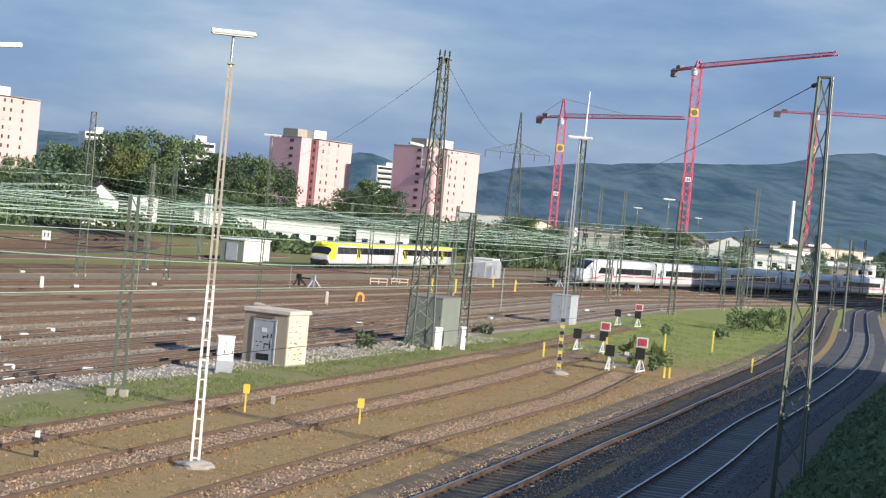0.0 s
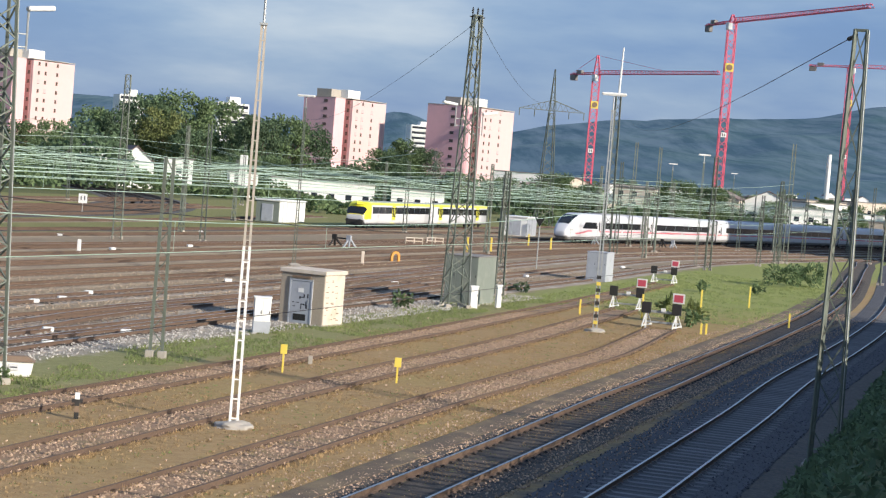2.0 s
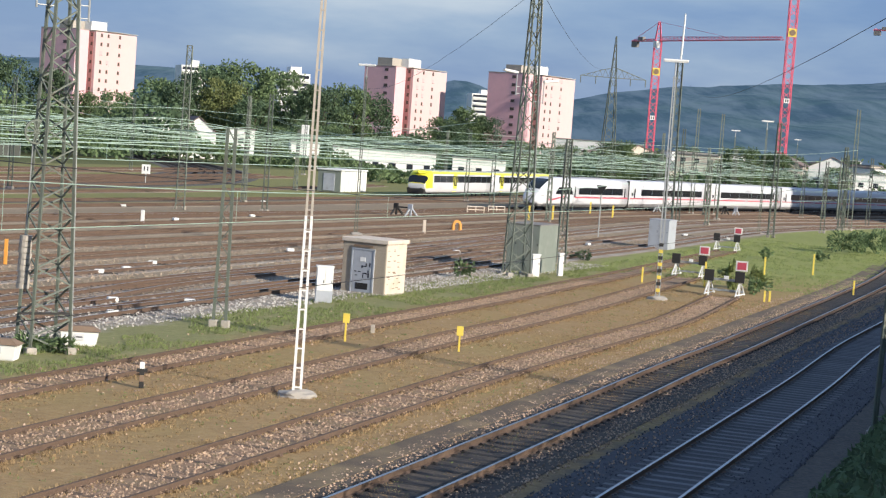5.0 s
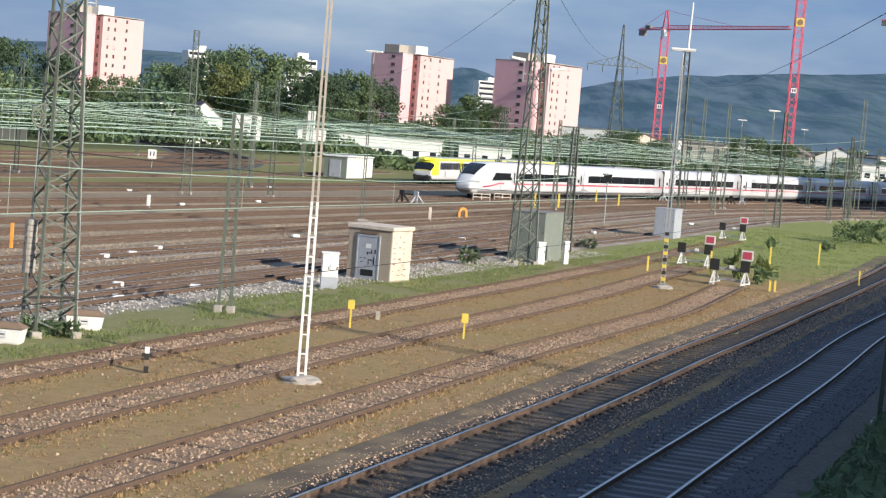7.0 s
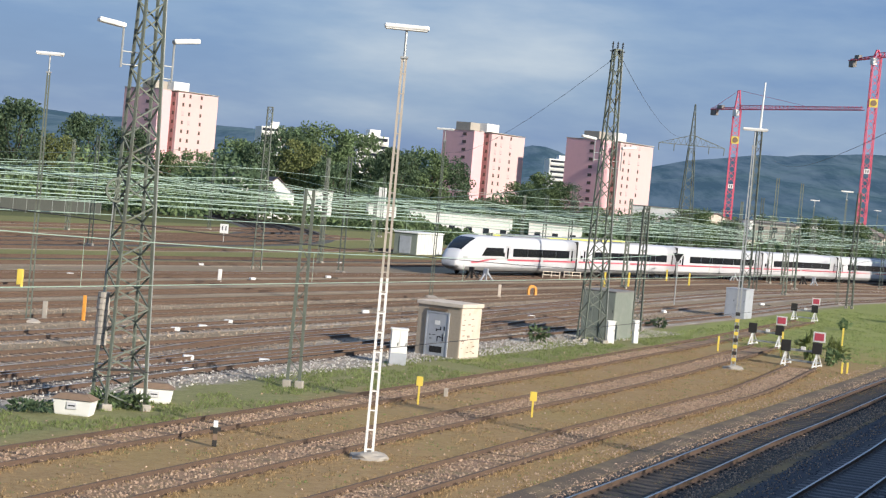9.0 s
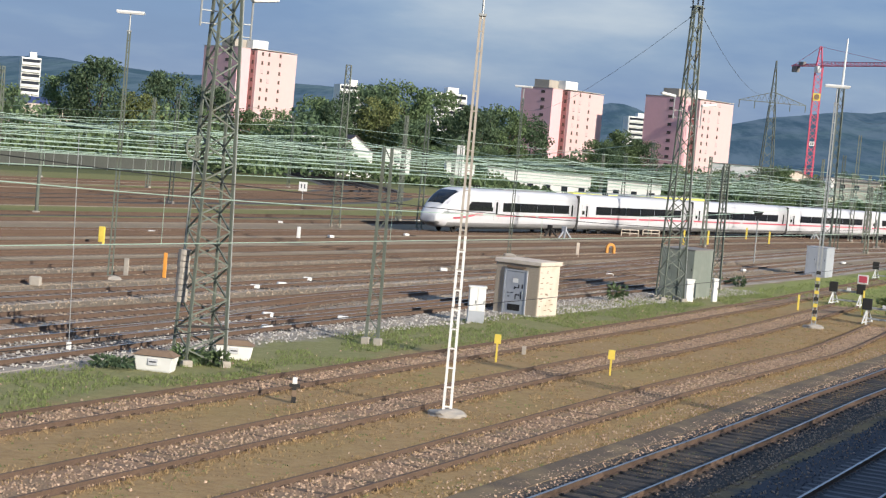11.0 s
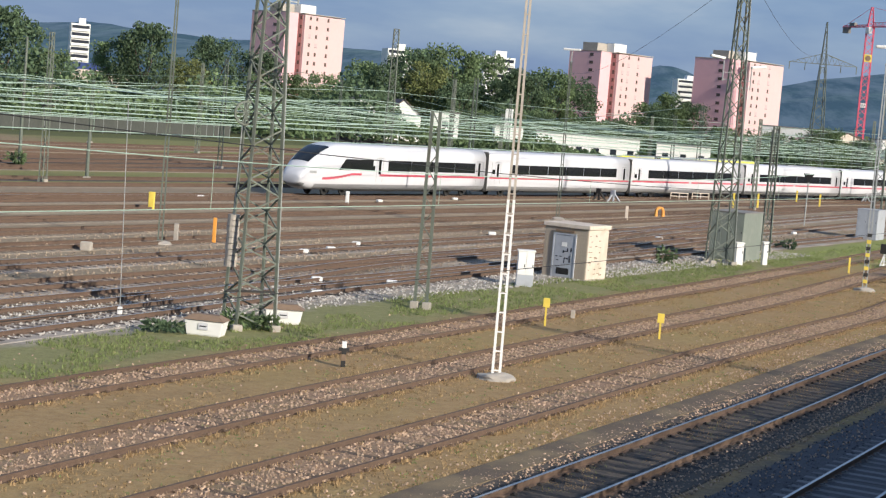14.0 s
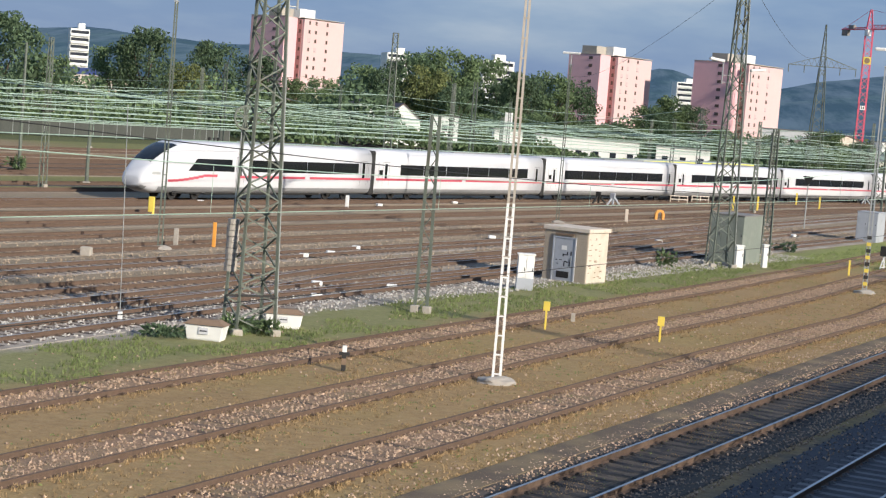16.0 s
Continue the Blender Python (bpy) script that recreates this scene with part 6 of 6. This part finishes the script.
def hill_z(r, az):
    f = max(0.0, (r - 1100) / 1900)
    return GZ - 0.6 + ridge(az) * 3000 * min(1.0, f) ** 1.3 + (14 * noise.noise((r * 0.003, az * 16, 2)) * min(1, f * 3) if f > 0 else 0)


def hills():
    bm = bmesh.new()
    rs = tuple(range(690, 3000, 110)) + (3000, 3200)
    last = None
    for i in range(261):
        az = -0.95 + 1.95 * i / 260
        row = []
        for r in rs:
            n = math.sqrt(1 + az * az)
            z = hill_z(r, az) if r < 3100 else hill_z(3000, az) * 0.85
            row.append(bm.verts.new((r * az / n, r / n, z)))
        if last:
            for k in range(len(rs) - 1):
                bm.faces.new((last[k], row[k], row[k + 1], last[k + 1]))
        last = row
    for fc in bm.faces:
        fc.normal_update()
        if fc.normal.z < 0:
            fc.normal_flip()
    m = surf("hazed_forested_hills", (0.035, 0.055, 0.03), 1.0, 0, 0.8, 0.012, 0.004, 0, (0.02, 0.035, 0.03), 0.5, spec=0.0)
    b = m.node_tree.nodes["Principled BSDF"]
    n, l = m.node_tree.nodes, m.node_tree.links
    # Blue emission, mottled by noise, paints the haze of distance over the forest.
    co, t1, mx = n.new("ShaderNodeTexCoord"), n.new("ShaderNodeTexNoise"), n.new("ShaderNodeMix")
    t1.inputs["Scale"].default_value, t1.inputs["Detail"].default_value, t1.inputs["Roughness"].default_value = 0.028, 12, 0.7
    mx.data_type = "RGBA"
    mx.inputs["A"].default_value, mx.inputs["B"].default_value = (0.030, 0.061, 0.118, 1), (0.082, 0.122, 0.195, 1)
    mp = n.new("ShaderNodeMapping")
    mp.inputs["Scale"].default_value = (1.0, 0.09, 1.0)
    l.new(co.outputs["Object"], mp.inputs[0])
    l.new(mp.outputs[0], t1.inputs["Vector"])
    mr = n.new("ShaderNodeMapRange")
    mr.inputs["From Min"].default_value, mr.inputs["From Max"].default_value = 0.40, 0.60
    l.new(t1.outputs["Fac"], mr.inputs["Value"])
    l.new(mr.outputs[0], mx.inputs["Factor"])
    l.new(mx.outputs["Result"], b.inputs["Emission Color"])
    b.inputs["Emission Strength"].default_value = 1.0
    tagged(part("backdrop_hills", bm, m, smooth=True), "forested hills on the horizon with a painted blue haze", "hills", kind="structure")


hills()
rh = random.Random(21)
for k in range(60):
    az = rh.uniform(0.096, 0.22) if k < 22 else rh.uniform(0.20, 0.34)
    r = rh.uniform(1000, 1350)
    n = math.sqrt(1 + az * az)
    w = rh.uniform(6, 10)
    house(r * az / n, r / n, w, rh.uniform(6, 12.2), rh.uniform(3, 8.1), rh.choice((0.3, 0.4, 2.2)), rh.uniform(-25, 33.8), max(GZ, hill_z(r, az) - 0.5), rh.choice((M_WHITE, M_WHITE, M_CREAM)), "pale town house far off under the hills")
for k in range(26):
    az = rh.uniform(0.08, 0.30)
    r = rh.uniform(446, 635)
    n = math.sqrt(1 + az * az)
    house(r * az / n, r / n, rh.uniform(8, 24.3), rh.uniform(8, 16.2), rh.uniform(4, 10.8), rh.choice((0.3, 0.4, 2.6)), rh.uniform(-25, 33.8), GZ, rh.choice((M_WHITE, M_CREAM, M_CONC)), "pale low building beyond the tracks")


# ---- fence at the yard's far edge ----
M_FENCE = surf("weathered_grey_fence", (0.07, 0.075, 0.065), 0.8, 0, 0.3, 3, 0.3, 0.1)


def fence(p, q, n):
    root = thing("metal_fence", Matrix.Identity(4), "grey metal mesh fence along the yard's far edge", "fence")
    p, q = Vector((*p, GZ)), Vector((*q, GZ))
    me = None
    for k in range(n + 1):
        bm = bmesh.new()
        o = p.lerp(q, k / n)
        beam(bm, o, o + Vector((0, 0, 2.4)), 0.09)
        part("post", bm, M_GALV, root)
    d = (q - p).normalized()
    for k in range(n):
        bm = bmesh.new()
        a, b = p.lerp(q, k / n), p.lerp(q, (k + 1) / n)
        box(bm, (*((a + b) / 2).xy, 1.0), ((b - a).length - 0.12, 0.05, 2.1), math.atan2(d.y, d.x))
        part("panel", bm, M_FENCE, root)


fence((-112, 159.6), (-66, 277.3), 40)


# ---- loose stones, tufts and litter on the near ground ----
def pebbles(name, ways, n, spread, mat, size, label, seed, s_rng, z=GZ + 0.02, inner=0.0):
    r = np.random.RandomState(seed)
    base = np.array([(1, 0, 0), (-1, 0, 0), (0, 1, 0), (0, -1, 0), (0, 0, 1), (0, 0, -1)], float)
    faces = np.array([(0, 2, 4), (2, 1, 4), (1, 3, 4), (3, 0, 4), (2, 0, 5), (1, 2, 5), (3, 1, 5), (0, 3, 5)])
    vs, fs = [], []
    for i in range(n):
        w = ways[i % len(ways)]
        s = r.uniform(*s_rng)
        o = r.uniform(inner, spread) * r.choice((-1, 1))
        q, _ = w.at(min(s, w.length - 1), o)
        rot = Euler(r.uniform(0, 6.28, 3)).to_matrix()
        sc = size * r.uniform(0.5, 1.3) * r.uniform(0.6, 1.2, 3)
        p = (base * sc + r.normal(0, size * 0.12, (6, 3))) @ np.array(rot).T + np.array([q.x, q.y, z + size * 0.3])
        fs.append(faces + 6 * i)
        vs.append(p)
    me = bpy.data.meshes.new(name)
    me.from_pydata(np.vstack(vs).tolist(), [], np.vstack(fs).tolist())
    me.materials.append(mat)
    tagged(new(name, me), label, "stones", kind="stuff")


pebbles("siding_stones", (WAY_A, WAY_B, WAY_C), 24000, 0.80, M_STONE, 0.038, "pinkish ballast stones scattered between siding rails", 1, (12, 98))
pebbles("main_line_stones", (WAY_D,), 13000, 2.0, M_STONE, 0.034, "pale ballast stones along the main line", 2, (12, 122), inner=0.9)
pebbles("dark_line_stones", (WAY_E,), 9000, 2.3, M_STONE_DARK, 0.036, "grey ballast stones along the main line", 3, (16, 116), inner=0.85)
WAY_G = Way([uv(-10, 34.6), uv(60, 34.8), uv(130, 36)])
pebbles("yard_stones", (WAY_G,), 12000, 2.6, M_STONE_GREY, 0.05, "pale grey stones beside the yard's first track", 4, (10, 116))
pebbles("scattered_stones", (Way([uv(0, 22), uv(70, 23)]),), 1500, 9.0, M_STONE, 0.04, "loose stones strewn over dry grass", 5, (8, 86), GZ)


def tufts(name, area, n, mat, hgt, label, seed, clump=5):
    """Short grass: narrow blades standing up in tufts; area gives u, v ranges."""
    r = np.random.RandomState(seed)
    u0, u1, v0, v1 = area
    u, v = r.uniform(u0, u1, n), r.uniform(v0, v1, n)
    if "dry" in name or "moss" in name:
        n2 = n // 4
        v[:n2] = r.choice((15.4, 17.1), n2) + r.normal(0, 0.25, n2)
    keep = np.array([noise.noise((a * 0.35, b * 0.6, seed)) > -0.1 for a, b in zip(u, v)])
    u, v = u[keep], v[keep]
    bend = np.minimum((u - 50) * 0.055, 6.0)
    v = v + bend
    x, y = U.x * u + V.x * v, U.y * u + V.y * v
    x, y = np.repeat(x, clump) + r.normal(0, 0.05, len(x) * clump), np.repeat(y, clump) + r.normal(0, 0.05, len(y) * clump)
    m = len(x)
    a = r.uniform(0, 6.28, m)
    h = hgt * r.uniform(0.4, 1.2, m)
    w = 0.012 + 0.010 * r.rand(m)
    lx, ly = r.normal(0, 0.35, m) * h, r.normal(0, 0.35, m) * h
    p0 = np.c_[x - np.cos(a) * w, y - np.sin(a) * w, np.full(m, GZ)]
    p1 = np.c_[x + np.cos(a) * w, y + np.sin(a) * w, np.full(m, GZ)]
    p2 = np.c_[x + lx, y + ly, GZ + h]
    vs = np.stack([p0, p1, p2], 1).reshape(-1, 3)
    me = bpy.data.meshes.new(name)
    me.from_pydata(vs.tolist(), [], np.arange(3 * m).reshape(-1, 3).tolist())
    me.materials.append(mat)
    tagged(new(name, me), label, "grass", kind="stuff")


tufts("dry_grass", (8, 72, 14.5, 28.5), 26000, M_GRASS_DRY, 0.05, "short dry brown grass between the sidings", 1)
tufts("mossy_grass", (8, 72, 14.5, 28.5), 3500, M_GRASS, 0.05, "sparse green weeds among the sidings", 2)
tufts("green_grass", (12, 80, 28.6, 33.2), 9000, M_GRASS, 0.11, "lush green grass strip beside the yard", 3)
tufts("island_grass", (78, 130, 16, 32), 10000, M_GRASS, 0.13, "sunlit green grass at the sidings' ends", 4)
pebbles("walkway_grit", (WAY_D,), 3500, 3.1, M_STONE, 0.03, "grit and small stones along the walkway edge", 6, (10, 116), GZ + 0.05, 2.35)
for k, v in enumerate((38.1, 42.7, 47.3, 51.9)):
    pebbles("yard_grit", (Way([uv(5, v - 0.2), uv(60, v), uv(130, v + 1.5)]),), 6500 - 900 * k, 2.3, M_STONE_TAN, 0.045, "tan stones strewn between the yard tracks", 10 + k, (8, 135))


def rail_weeds(ways, n, label):
    """Dry blades that crowd the rails on both sides."""
    r = np.random.RandomState(77)
    vs = []
    for i in range(n):
        w = ways[i % len(ways)]
        s = r.uniform(10, w.length - 1)
        o = r.choice((-1, 1)) * (0.88 + abs(r.normal(0, 0.16)) if r.rand() < 0.7 else 0.64 - abs(r.normal(0, 0.08)))
        if noise.noise((s * 0.5, o * 2, i % 3)) < -0.15:
            continue
        q, _ = w.at(s, o)
        for _k in range(4):
            a, h = r.uniform(0, 6.28), r.uniform(0.03, 0.11)
            x, y = q.x + r.normal(0, 0.04), q.y + r.normal(0, 0.04)
            dx, dy = 0.016 * math.cos(a), 0.016 * math.sin(a)
            vs += [(x - dx, y - dy, GZ), (x + dx, y + dy, GZ), (x + r.normal(0, 0.03), y + r.normal(0, 0.03), GZ + h)]
    me = bpy.data.meshes.new("rail_weeds")
    me.from_pydata(vs, [], np.arange(len(vs)).reshape(-1, 3).tolist())
    me.materials.append(M_GRASS_DRY)
    tagged(new("rail_weeds", me), label, "grass", kind="stuff")


rail_weeds((WAY_A, WAY_B, WAY_C), 16000, "dry weeds crowding the rusty siding rails")


# ---- what moves ----
def motions():
    for k, car in enumerate(EXPRESS):
        rows = []
        for i in range(33):
            t = i * 0.5
            s = WAY_ICE.near_y(109.2) + 4.1 + NOSE(t) + 28.85 * k
            rows.append((t, car_pose(WAY_ICE, s, 28.4) if k else car_pose(WAY_ICE, s + 1.1, 27.3)))
        walk(car, rows)


def NOSE(t):
    """How far the train's nose is from its last stand, in metres."""
    return 150.33 - 9.097 * t - 0.0630 * t ** 2 + 0.0028 * t ** 3


motions()
